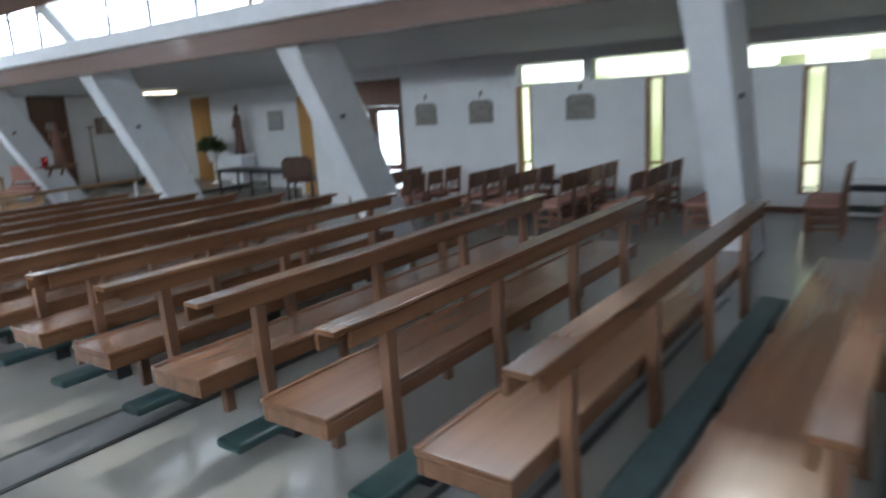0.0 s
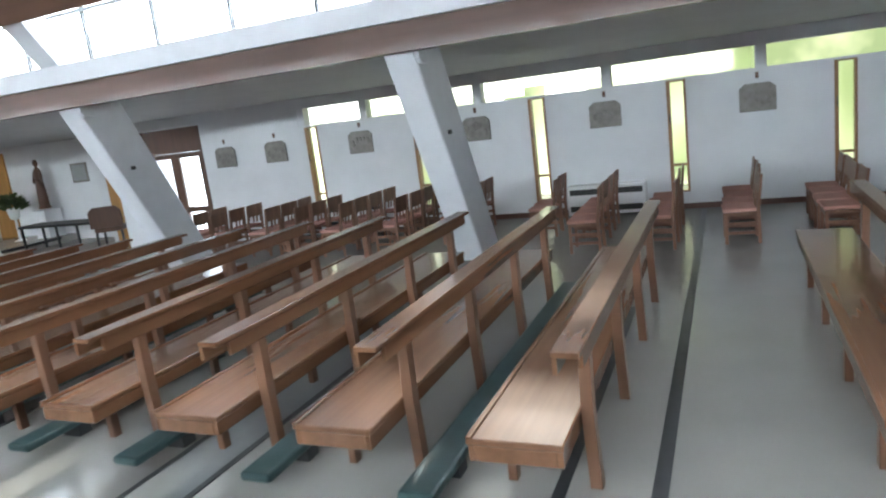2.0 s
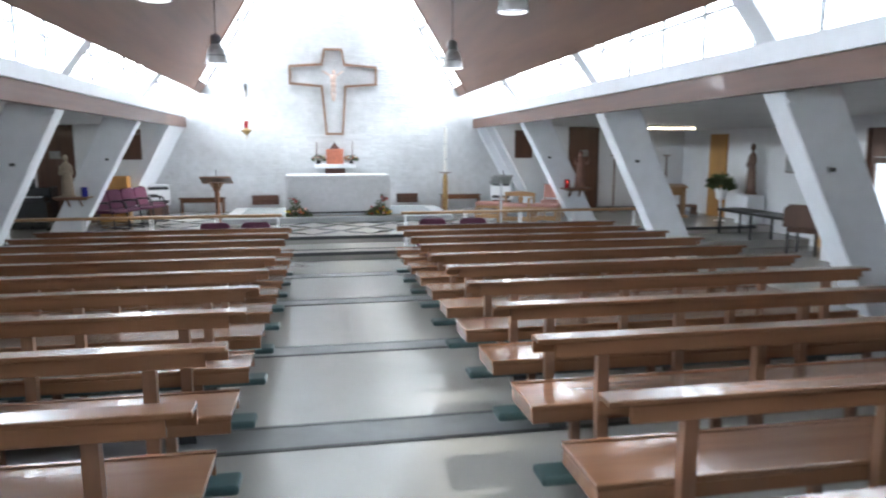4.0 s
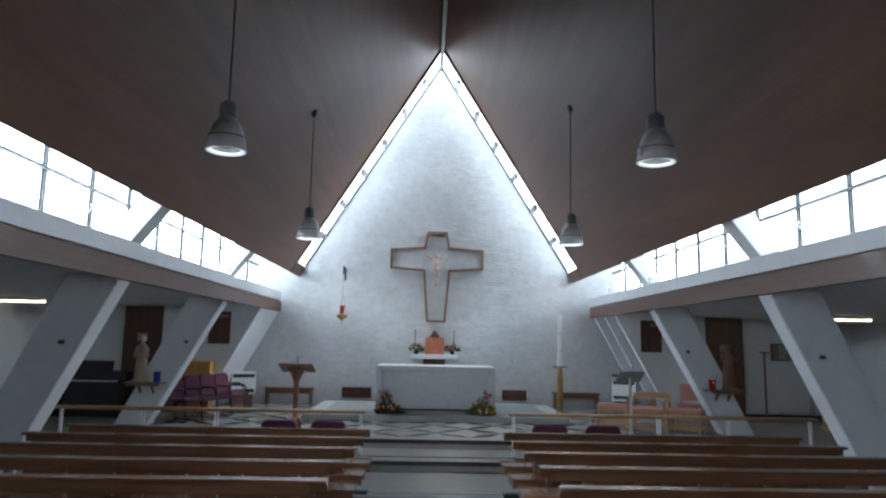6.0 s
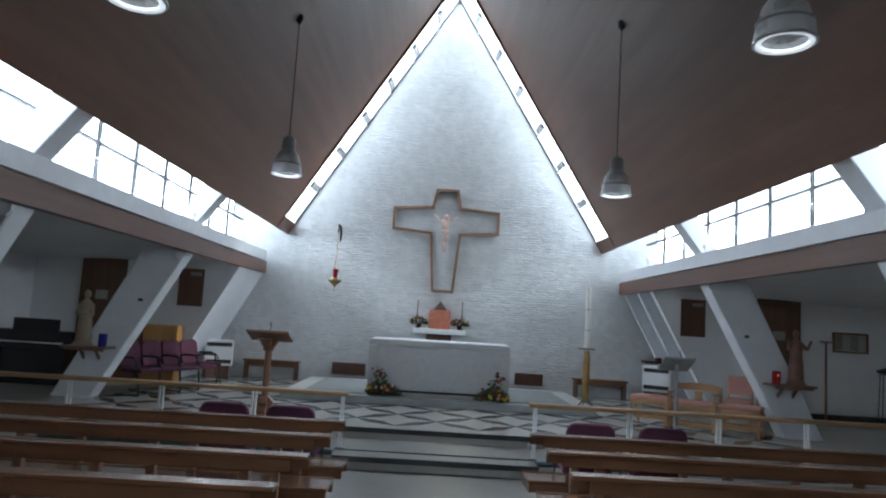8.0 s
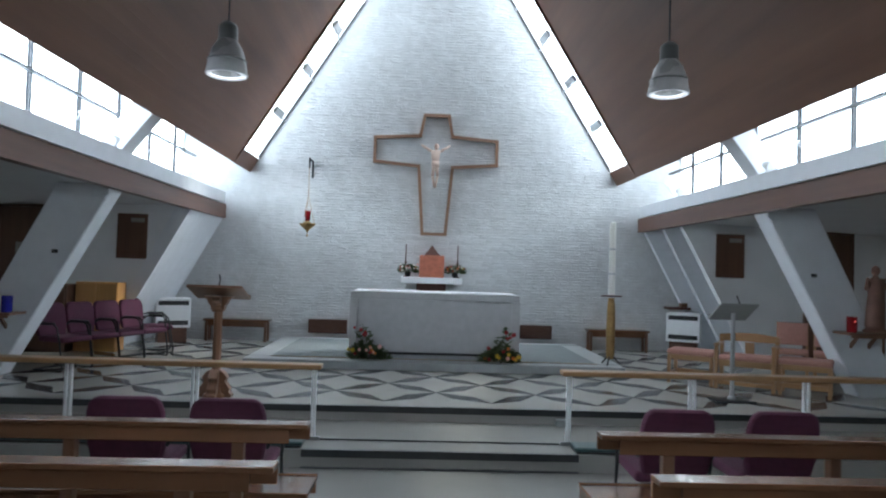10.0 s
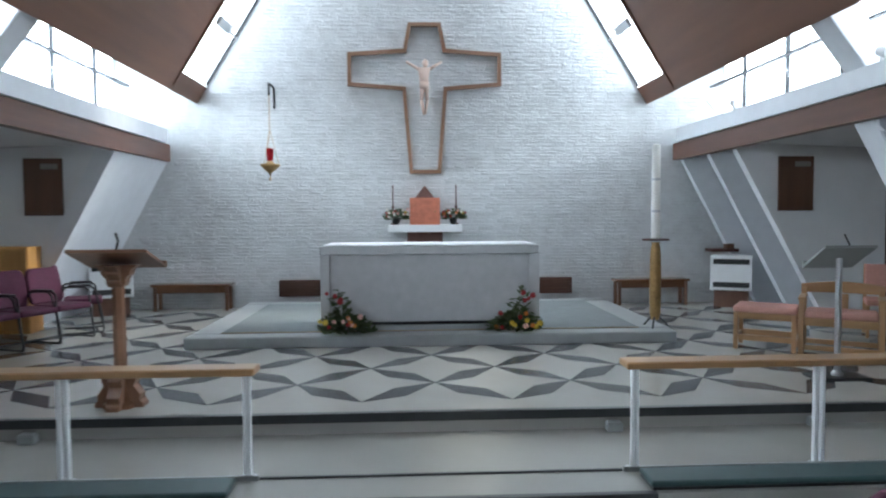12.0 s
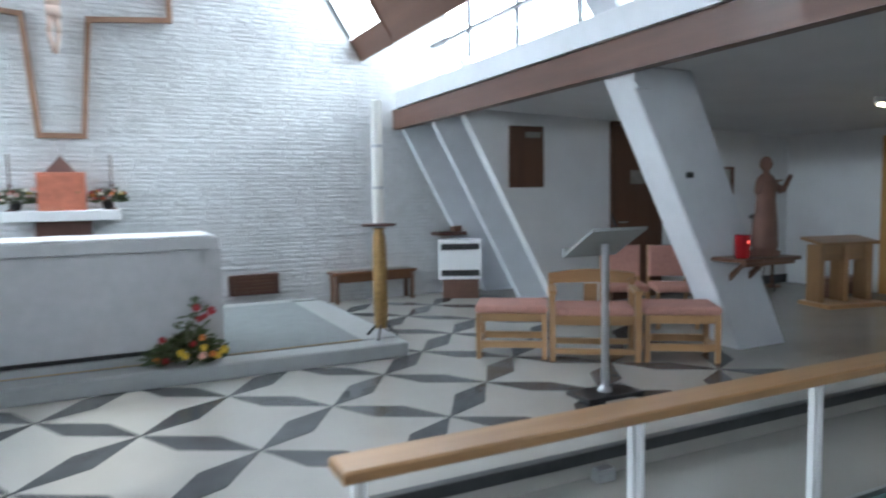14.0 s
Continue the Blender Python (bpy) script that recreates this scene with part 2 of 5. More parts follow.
def boards(material, scale):
    """Adds the joints of narrow boards to a material's relief."""
    n, l = material.node_tree.nodes, material.node_tree.links
    bump = next(x for x in n if x.type == "BUMP")
    tc = next(x for x in n if x.type == "TEX_COORD")
    w = n.new("ShaderNodeTexWave")
    w.bands_direction = "Z"
    w.inputs["Scale"].default_value, w.inputs["Distortion"].default_value = scale, 0.4
    l.new(tc.outputs["Object"], w.inputs["Vector"])
    p = n.new("ShaderNodeMath")
    p.operation, p.inputs[1].default_value = "POWER", 0.12
    l.new(w.outputs["Fac"], p.inputs[0])
    b2_ = n.new("ShaderNodeBump")
    b2_.inputs["Strength"].default_value, b2_.inputs["Distance"].default_value = 0.35, 0.004
    l.new(p.outputs[0], b2_.inputs["Height"])
    l.new(bump.outputs[0], b2_.inputs["Normal"])
    l.new(b2_.outputs[0], n["Principled BSDF"].inputs["Normal"])


boards(M_ROOF, 2.6)

# ---- large structure ----
# nave floor: level at the rear, falling towards the sanctuary
structure("floor", prism([(BACK - 0.3, -0.3), (STEP_Y, -0.62), (STEP_Y, ground(STEP_Y)), (12.4, ground(12.4)), (5.0, 0.0), (BACK - 0.3, 0.0)], "x", -10.8, 10.8),
          M_FLOOR, "pale polished floor sloping gently down the nave")
structure("floor_step", box(-10.8, STEP_Y, -0.6, 10.8, NOSE_Y, PLATFORM), M_FLOOR, "low grey stone step carrying the altar rail")
structure("floor_sanctuary", box(-10.8, NOSE_Y, -0.6, 10.8, FRONT + 0.4, SANCT), M_TILE_W, "pale polished marble sanctuary floor")
structure("trim_nosing_1", box(-1.30, STEP_Y - 0.015, PLATFORM - 0.060, 1.16, STEP_Y + 0.03, PLATFORM + 0.004), M_STRIP, "black rubber step nosing")
structure("trim_nosing_2", box(-9.3, NOSE_Y - 0.02, SANCT - 0.062, 9.3, NOSE_Y + 0.035, SANCT + 0.004), M_STRIP, "black rubber step nosing")

structure("trim_rail_track", box(-1.185, RAIL_Y - 0.030, PLATFORM - 0.01, 1.065, RAIL_Y - 0.010, PLATFORM + 0.012), M_STRIP, "thin dark floor track between the altar rails")
structure("trim_step_foot", box(-1.30, STEP_Y - 0.035, ground(STEP_Y) - 0.02, 1.16, STEP_Y - 0.001, ground(STEP_Y) + 0.010), M_STRIP, "dark joint along the foot of the step")

# duct covers and dark strips across the nave
for i, (a, b) in enumerate(((3.55, 3.90), (5.72, 6.06), (7.80, 8.06), (10.05, 10.32), (12.15, 12.42))):
    def quad(y0, y1, lift, x0=-4.2, x1=4.2):
        bm = bmesh.new()
        lo = [(x0, y0, ground(y0) - 0.02), (x1, y0, ground(y0) - 0.02), (x1, y1, ground(y1) - 0.02), (x0, y1, ground(y1) - 0.02)]
        return hull(lo + [(x, y, z + 0.02 + lift) for x, y, z in lo], bm)
    structure("trim_duct_%d" % (i + 1), quad(a, b, 0.004), M_DUCT, "grey floor duct cover")
    structure("trim_strip_%d" % (2 * i + 1), quad(a - 0.035, a + 0.004, 0.006), M_STRIP, "dark floor strip")
    structure("trim_strip_%d" % (2 * i + 2), quad(b - 0.004, b + 0.035, 0.006), M_STRIP, "dark floor strip")
structure("trim_strip_rear_2", box(0.30, 1.70, -0.02, 3.6, 1.76, 0.005), M_STRIP, "dark floor strip")
structure("trim_strip_rear", box(0.30, 1.27, -0.02, 8.0, 1.34, 0.005), M_STRIP, "dark floor strip")

# altar wall core, shaped as the gable, with side parts behind the aisles
structure("wall_altar", prism([(-10.7, -0.6), (10.7, -0.6), (10.7, 2.9), (4.9, 2.9), (4.9, 4.1), (EAVE_X + 0.12, EAVE_Z + 0.10), (EAVE_X - 0.02, EAVE_Z + 0.06), (0.0, APEX_Z - 0.06), (-EAVE_X + 0.02, EAVE_Z + 0.06), (-EAVE_X - 0.12, EAVE_Z + 0.10), (-4.9, 4.1), (-4.9, 2.9), (-10.7, 2.9)],
                              "y", FRONT, FRONT + 0.35), M_MORTAR, "rough white-painted split-stone gable wall behind the altar")
structure("wall_rear", prism([(-10.7, -0.6), (10.7, -0.6), (10.7, 2.9), (4.9, 2.9), (4.9, 4.2), (3.7, 4.2), (0.0, APEX_Z + 0.3), (-3.7, 4.2), (-4.9, 4.2), (-4.9, 2.9), (-10.7, 2.9)],
                             "y", BACK - 0.3, BACK), M_WALL, "plain white rear wall")


def roof_side(sx, y0, y1, name, material, thick=0.14):
    ex, ez = EAVE_X, EAVE_Z
    return structure(name, prism([(0, APEX_Z), (sx * ex, ez), (sx * (ex + 0.10), ez + 0.05), (sx * (ex + 0.10), ez + thick + 0.1), (0, APEX_Z + thick * 2)], "y", y0, y1), material,
                     "steep dark brown boarded roof slope")


structure("trim_ridge", box(-0.045, BACK, APEX_Z - 0.16, 0.045, FRONT - 0.01, APEX_Z - 0.02, 0.005), M_DUCT, "thin grey-brown ridge beam")
for sx, side in ((1, "east"), (-1, "west")):
    roof_side(sx, BACK - 0.3, GLASS_Y, "ceiling_" + side, M_ROOF)
    # glazed end of the slope
    window = tagged(new("window_gable_" + side), "narrow glazed slot following the roof slope", "window", kind="structure")
    n_bay = 7
    for k in range(n_bay):
        t0, t1 = k / n_bay, (k + 1) / n_bay
        f = lambda t, d: (sx * (t * (EAVE_X - 0.13) + d * 0.85), APEX_Z - 0.1 + t * (EAVE_Z + 0.21 - APEX_Z + 0.1) + d * 0.5)
        a, b = f(t0, 0.0), f(t1, 0.0)
        bm = prism([a, b, (b[0] + sx * 0.01, b[1] + 0.006), (a[0] + sx * 0.01, a[1] + 0.006)], "y", GLASS_Y + 0.01, FRONT - 0.01)
        part("pane", bm, M_CLEAR, window).visible_shadow = False
        if k:
            ux, uz = sx * 0.52, -0.854
            nx_, nz_ = sx * 0.854, 0.52
            q = lambda u, n: (a[0] + ux * u + nx_ * n, a[1] + uz * u + nz_ * n)
            part("glazing_bar", prism([q(-0.012, -0.012), q(0.012, -0.012), q(0.012, -0.035), q(-0.012, -0.035)], "y", GLASS_Y - 0.02, FRONT - 0.03), M_CONC, window)
            bm = bmesh.new()
            hull([(q(u, n)[0], yy, q(u, n)[1]) for yy, d in ((GLASS_Y + 0.03, 0.045), (GLASS_Y + 0.46, 0.095)) for u in (-0.07, 0.07) for n in (-0.036, -0.036 - d)], bm)
            part("bracket", bm, M_CONC, window)
    part("edge_frame", prism([(sx * (EAVE_X - 0.05), EAVE_Z + 0.05), (0, APEX_Z - 0.10), (0, APEX_Z + 0.0), (sx * EAVE_X, EAVE_Z + 0.10)], "y", GLASS_Y - 0.04, GLASS_Y + 0.02), M_ROOF, window)

    part("lower_boarding", prism([(sx * (EAVE_X - 0.16), EAVE_Z + 0.25), (sx * EAVE_X, EAVE_Z - 0.012), (sx * (EAVE_X + 0.10), EAVE_Z + 0.05), (sx * (EAVE_X - 0.05), EAVE_Z + 0.30)], "y", GLASS_Y + 0.002, FRONT - 0.012), M_ROOF, window)
    part("wall_frame", prism([(sx * (EAVE_X - 0.16), EAVE_Z + 0.265), (0, APEX_Z - 0.07), (0, APEX_Z - 0.02), (sx * (EAVE_X - 0.13), EAVE_Z + 0.295)], "y", FRONT - 0.030, FRONT - 0.006), M_STRIP, window)

    # clerestory: soffit, glazing, sloping sill, beam with brown fascia
    structure("ceiling_soffit_" + side, prism([(sx * (EAVE_X + 0.102), EAVE_Z + 0.06), (sx * 4.85, CLERE_Z), (sx * 4.85, CLERE_Z + 0.2), (sx * (EAVE_X + 0.102), EAVE_Z + 0.30)], "y", BACK, FRONT), M_WALL, "white soffit above the clerestory")
    structure("trim_sill_" + side, prism([(sx * 3.98, 2.58), (sx * 4.72, 2.60), (sx * 4.72, 2.88), (sx * 4.60, 2.88), (sx * 4.03, 2.80), (sx * 3.98, 2.79)], "y", BACK, FRONT - 0.30), M_CONC, "white sloping clerestory sill")
    structure("trim_fascia_" + side, prism([(sx * 4.02, 2.31), (sx * 4.14, 2.31), (sx * 4.14, 2.575), (sx * 4.02, 2.575)], "y", BACK, FRONT - 0.06), M_FASCIA, "brown timber beam fascia")
    structure("ceiling_aisle_" + side, prism([(sx * 4.14, 2.40), (sx * 10.7, 2.16), (sx * 10.7, 2.5), (sx * 4.14, 2.57)], "y", BACK, FRONT), M_CEIL, "flat grey-white aisle ceiling")
    clere = tagged(new("window_clerestory_" + side), "long band of clerestory windows in thin steel frames", "window", kind="structure")
    ends = [BACK] + list(COLUMN_Y) + [FRONT]
    for a, b in zip(ends, ends[1:]):
        n_pane = max(2, round((b - a) / 1.08))
        step = (b - a) / n_pane
        for k in range(n_pane):
            y0, y1 = a + k * step, a + (k + 1) * step
            part("pane", box(sx * 4.66, y0 + 0.02, 2.90, sx * 4.668, y1 - 0.02, CLERE_Z - 0.10), M_CLEAR, clere).visible_shadow = False
            part("mullion", box(sx * 4.635, y0 - 0.020, 2.90, sx * 4.685, y0 + 0.020, CLERE_Z - 0.10), M_FRAME, clere)
            if k % 2:
                part("casement_stay", bent([(sx * 4.62, y1 - 0.30, 3.05), (sx * 4.55, y1 - 0.12, 3.26), (sx * 4.62, y1 - 0.08, 3.28)], 0.011, 6), M_STEEL, clere)
    part("rail", box(sx * 4.63, BACK, 2.87, sx * 4.69, FRONT - 0.05, 2.915), M_FRAME, clere)
    part("transom", box(sx * 4.62, BACK, 3.475, sx * 4.69, FRONT - 0.05, 3.51), M_FRAME, clere)

    # raking concrete frames: strut over the sill and leg in the aisle
    for y in COLUMN_Y:
        z0 = ground(y) if y < STEP_Y else SANCT
        w = 0.160
        leg = prism([(sx * 4.10, 2.38), (sx * 4.80, 2.38), (sx * 6.02, z0 - 0.01), (sx * 5.42, z0 - 0.01)], "y", y - w, y + w, 0.015)
        top = prism([(sx * 3.67, EAVE_Z + 0.05), (sx * 3.93, EAVE_Z + 0.22), (sx * 4.34, 2.83), (sx * 4.30, 2.815), (sx * 4.06, 2.775)], "y", y - w, y + w, 0.01)
        frame_ob = tagged(new("column_" + side), "white-painted raking concrete column", "column", "raking columns", "structure")
        part("leg", leg, M_CONC, frame_ob)
        part("strut", top, M_CONC, frame_ob)
        part("corbel", prism([(sx * 4.145, 2.36), (sx * 4.145, 2.25), (sx * 4.20, 2.20), (sx * 4.34, 2.20), (sx * 4.34, 2.36)], "y", y - w - 0.05, y - w + 0.004, 0.006), M_CONC, frame_ob)
        part("cable_clip", box(sx * 4.78 - 0.035, y - w - 0.022, 1.50, sx * 4.78 + 0.035, y - w + 0.002, 1.545, 0.004), M_STRIP, frame_ob, "small dark cable clip")
    # raking slabs beside the altar, and the end wall of the aisle with a raking edge
    if sx < 0:
        structure("wall_rake_" + side, prism([(sx * 4.06, 2.37), (sx * 4.30, 2.40), (sx * 5.55, SANCT - 0.01), (sx * 5.36, SANCT - 0.01)], "y", 19.70, FRONT - 0.004), M_CONC, "white raking wall beside the altar")
    else:
        for n_, y in enumerate((20.45, 21.42)):
            structure("wall_rib_%d" % (n_ + 1), prism([(sx * 4.08, 2.37), (sx * 6.2, 2.38), (sx * 6.2, SANCT - 0.01), (sx * 5.38, SANCT - 0.01)], "y", y - 0.05, y + 0.05, 0.006), M_CONC, "white raking slab beside the altar")
        structure("wall_rib_back", box(6.2, 19.85, -0.1, 6.3, FRONT - 0.01, 2.5), M_WALL, "white wall behind the raking slabs")
    structure("wall_end_" + side, prism([(sx * 4.16, 2.36), (sx * 4.18, 2.56), (sx * 10.6, 2.56), (sx * 10.6, -0.3), (sx * 5.48, -0.1), (sx * 5.48, SANCT)], "y", 19.72, 19.85, 0.006), M_WALL, "white end wall of the aisle")
structure("wall_recess_east", box(9.75, 12.0, -0.6, 10.0, 19.72, 2.5), M_WALL, "white wall of the side chapel")
structure("wall_return_east", box(8.33, 11.99, -0.6, 10.6, 12.12, 2.5), M_WALL, "white return wall")

structure("wall_west", box(-8.33, BACK, -0.6, -SIDE, 19.718, 2.5), M_WALL, "plain white aisle wall")

M_JAMB = wood("varnished_jamb", (0.33, 0.165, 0.075), (0.22, 0.105, 0.048), rough=0.4, along="Z")
# window wall of the aisle: a band under the ceiling, slots, and a glazed door
WIN_Z0, WIN_Z1, SLOT_Z0, SLOT_Z1, SLOT_BAR = 1.795, 2.08, 0.24, 1.765, 0.62
SLOTS = (7.46, 5.45, 3.54, 1.60, -0.40, -2.2)
SLOT_W = 0.25
DOOR_Y0, DOOR_Y1 = 9.85, 11.30
bm = bmesh.new()
edges = sorted([BACK, 7.705, DOOR_Y0, DOOR_Y1, 12.12] + [s - SLOT_W / 2 for s in SLOTS] + [s + SLOT_W / 2 for s in SLOTS])
for a, b in zip(edges, edges[1:]):
    mid = (a + b) / 2
    if any(abs(mid - s) < SLOT_W / 2 for s in SLOTS):
        box(SIDE, a, -0.3, SIDE + 0.2, b, SLOT_Z0, bm=bm)
        continue
    if DOOR_Y0 < mid < DOOR_Y1:
        box(SIDE, a, 2.06, SIDE + 0.2, b, 2.5, bm=bm)
        continue
    box(SIDE, a, -0.5, SIDE + 0.2, b, SLOT_Z1, bm=bm)
    if mid > 7.70:
        box(SIDE, a, SLOT_Z1, SIDE + 0.2, b, 2.5, bm=bm)
box(SIDE, BACK, SLOT_Z1, SIDE + 0.2, 7.705, WIN_Z0, bm=bm)
box(SIDE, BACK, WIN_Z1, SIDE + 0.2, 7.705, 2.5, bm=bm)
structure("wall_east", bm, M_WALL, "white aisle wall with slot windows")
band = tagged(new("window_band"), "long low band of windows under the aisle ceiling", "window", kind="structure")
MULLIONS = (7.66, 6.45, 4.47, 2.54, 0.57, -1.4, -3.0)
for i, (a, b) in enumerate(zip(MULLIONS[1:], MULLIONS)):
    m_ = (M_CLEAR, M_FROST)[i % 2]
    part("pane", box(SIDE + 0.10, a + 0.09, WIN_Z0, SIDE + 0.108, b - 0.09, WIN_Z1), m_, band).visible_shadow = False
    part("mullion", box(SIDE + 0.01, b - 0.09, WIN_Z0, SIDE + 0.19, b + 0.045, WIN_Z1), M_WALL, band)
for i, s in enumerate(SLOTS):
    slot = tagged(new("window_slot_%d" % (i + 1)), "tall narrow window with a brown timber frame", "window", kind="structure")
    a, b = s - SLOT_W / 2, s + SLOT_W / 2
    part("pane", box(SIDE + 0.08, a + 0.02, SLOT_BAR + 0.015, SIDE + 0.088, b - 0.02, SLOT_Z1 - 0.02), M_FROST, slot).visible_shadow = False
    part("pane", box(SIDE + 0.08, a + 0.02, SLOT_Z0 + 0.02, SIDE + 0.088, b - 0.02, SLOT_BAR - 0.015), M_CLEAR, slot).visible_shadow = False
    for y0, y1 in ((a, a + 0.030), (b - 0.045, b)):
        part("frame", box(SIDE - 0.014, y0, SLOT_Z0, SIDE + 0.12, y1, SLOT_Z1), M_JAMB, slot)
    for z0, z1 in ((SLOT_Z0, SLOT_Z0 + 0.02), (SLOT_BAR - 0.015, SLOT_BAR + 0.015), (SLOT_Z1 - 0.02, SLOT_Z1)):
        part("frame", box(SIDE - 0.01, a + 0.031, z0, SIDE + 0.10, b - 0.046, z1), M_JAMB, slot)
    part("stay", bent([(SIDE - 0.01, b - 0.03, 1.2), (SIDE - 0.03, b - 0.03, 1.22), (SIDE - 0.03, b - 0.03, 1.32)], 0.008, 6), M_BLACK, slot)

# hedge and sky outside the aisle windows; emission stands in for sunlight on the hedge
hedge = bpy.data.materials.new("glowing_hedge")
hedge.use_nodes = True
hn, hl = hedge.node_tree.nodes, hedge.node_tree.links
tc = hn.new("ShaderNodeTexCoord")
ns = hn.new("ShaderNodeTexNoise")
ns.inputs["Scale"].default_value, ns.inputs["Detail"].default_value = 0.55, 4
hl.new(tc.outputs["Object"], ns.inputs["Vector"])
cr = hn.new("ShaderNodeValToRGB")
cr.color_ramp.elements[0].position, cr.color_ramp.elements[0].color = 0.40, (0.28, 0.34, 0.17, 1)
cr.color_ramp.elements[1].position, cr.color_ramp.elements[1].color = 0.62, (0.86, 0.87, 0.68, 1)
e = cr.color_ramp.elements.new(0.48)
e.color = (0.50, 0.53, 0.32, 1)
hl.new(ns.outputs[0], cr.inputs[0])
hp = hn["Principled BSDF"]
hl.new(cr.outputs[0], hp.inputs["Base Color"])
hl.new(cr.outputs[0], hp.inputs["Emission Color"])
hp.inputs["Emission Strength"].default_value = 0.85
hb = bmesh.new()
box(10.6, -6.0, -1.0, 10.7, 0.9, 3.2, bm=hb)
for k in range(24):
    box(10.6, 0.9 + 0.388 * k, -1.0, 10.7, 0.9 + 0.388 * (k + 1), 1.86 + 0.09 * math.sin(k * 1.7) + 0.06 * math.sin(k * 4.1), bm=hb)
structure("backdrop_hedge", hb, hedge, "self-glowing green hedge backdrop outside the windows")
structure("backdrop_sky_east", box(13.6, -12.0, -0.6, 13.7, 16.0, 7.0), glow("pale_sky_east", (1.0, 1.0, 0.93), 1.7), "bright pale sky beyond the hedge")
# added emissive panel behind the glazed door, in place of daylight in a lobby
M_LOBBY_GLOW = glow("lobby_glow", (0.86, 0.93, 1.0), 2.2)
structure("backdrop_lobby", box(9.9, 9.0, -0.5, 10.0, 11.95, 2.6), M_LOBBY_GLOW, "glowing panel in place of daylight beyond the door")
structure("ground", box(-60, -60, -0.75, 60, 60, -0.65), mat("grass", (0.06, 0.11, 0.03), 0.9, scale=3, vary=0.3, bump=0.4), "grass round the church")

M_SKY = glow("white_overcast_sky", (0.93, 0.97, 1.0), 3.2)
structure("backdrop_sky", box(-9, 27.0, 1.0, 9, 27.1, 16.0), M_SKY, "white overcast sky beyond the gable")
# daylight in the openings
for sx in (1, -1):
    sky_panel("clerestory_daylight", (sx * 4.95, 9.3, 3.42), (0, 9.3, 2.6), 24.4, 1.10, 540 if sx > 0 else 870)
    cx, cz = sx * EAVE_X * 0.5, (EAVE_Z + APEX_Z) / 2
    nx, nz = sx * 0.853, 0.522
    data = sky_panel("gable_daylight", (cx + nx * 0.25, (GLASS_Y + FRONT) / 2, cz + nz * 0.25), (cx, (GLASS_Y + FRONT) / 2, cz), 1.12, 6.6, 165)
    slope = Vector((sx * EAVE_X, 0, EAVE_Z - APEX_Z)).normalized()
    inward = Vector((-nx, 0, -nz))
    data.matrix_world = Matrix.Translation((cx + nx * 0.25, (GLASS_Y + FRONT) / 2, cz + nz * 0.25)) @ Matrix((slope.cross(inward), slope, -inward)).transposed().to_4x4()


# ---- nave furniture ----
PEW_X0, PEW_LEN = 0.585, 3.55


def build_pew(length):
    pew = thing("pew", (0, 0, 0), "long oak pew with open back and thick seat", "pew", "nave pews")
    # origin: floor under the aisle end of the back rail, seat towards +y
    part("top_rail", prism([(-0.150, 0.757), (-0.036, 0.760), (-0.036, 0.786), (-0.150, 0.783)], "x", 0, length, 0.004), M_PEW, pew)
    part("apron", box(0.0, -0.060, 0.690, length, -0.038, 0.759, 0.003), M_PEW, pew)
    part("apron", box(0.10, -0.140, 0.680, length - 0.10, -0.118, 0.756, 0.003), M_PEW, pew)
    seat = part("seat", box(0.0, -0.055, 0.363, length, 0.36, 0.393, 0.006), M_PEW, pew)
    part("skirt", box(0.006, -0.050, 0.290, length - 0.006, -0.023, 0.362, 0.003), M_PEW, pew)
    part("skirt", box(0.006, 0.325, 0.290, length - 0.006, 0.352, 0.362, 0.003), M_PEW, pew)
    part("skirt", box(0.006, -0.022, 0.290, 0.034, 0.324, 0.362, 0.003), M_PEW, pew)
    part("edge_strip", box(0.0, 0.332, 0.3935, length, 0.36, 0.402, 0.002), M_PEW, pew)
    for x in (0.38, length * 0.37, length * 0.64, length - 0.38):
        part("post", prism([(-0.125, 0.0), (-0.068, 0.0), (-0.056, 0.38), (-0.062, 0.755), (-0.116, 0.755), (-0.110, 0.38)], "x", x - 0.032, x + 0.032, 0.004), M_PEWZ, pew)
        part("leg", box(x - 0.03, 0.27, 0.0, x + 0.03, 0.315, 0.289, 0.004), M_PEWZ, pew)
    return pew


def build_kneeler(length):
    k = thing("kneeler", (0, 0, 0), "long teal vinyl kneeler board on low blocks", "kneeler", "kneelers")
    part("pad", box(0, -0.09, 0.075, length, 0.09, 0.125, 0.018, seg=2), M_TEAL, k)
    for x in (0.4, length / 2, length - 0.4):
        part("block", box(x - 0.05, -0.07, 0.0, x + 0.05, 0.07, 0.075), M_STRIP, k)
    return k


pew, kneeler = build_pew(PEW_LEN), build_kneeler(PEW_LEN - 0.15)
N_PEWS = 13
first = True
for sx in (1, -1):
    for k in range(N_PEWS):
        y = 1.672 + 0.872 * k + (0.0 if sx > 0 else 0.24 - 0.013 * k)
        z = ground(y + 0.2)
        x = PEW_X0 + 0.008 * k if sx > 0 else -0.98 + 0.006 * k - PEW_LEN
        tilt = math.degrees(math.atan2(ground(y + 0.4) - ground(y - 0.1), 0.5))
        m = pose(x, y, z, tilt, 0, 0)
        ky = y + 0.62
        kx = 0.56 + 0.008 * k if sx > 0 else -0.90 - (PEW_LEN - 0.15)
        mk = pose(kx, ky, ground(ky), tilt, 0, 0)
        if first:
            pew.matrix_basis, kneeler.matrix_basis, first = m, mk, False
        else:
            copy_thing(pew, m)
            if k < N_PEWS - 1:
                copy_thing(kneeler, mk)
copy_thing(pew, pose(0.95, 0.12, 0))


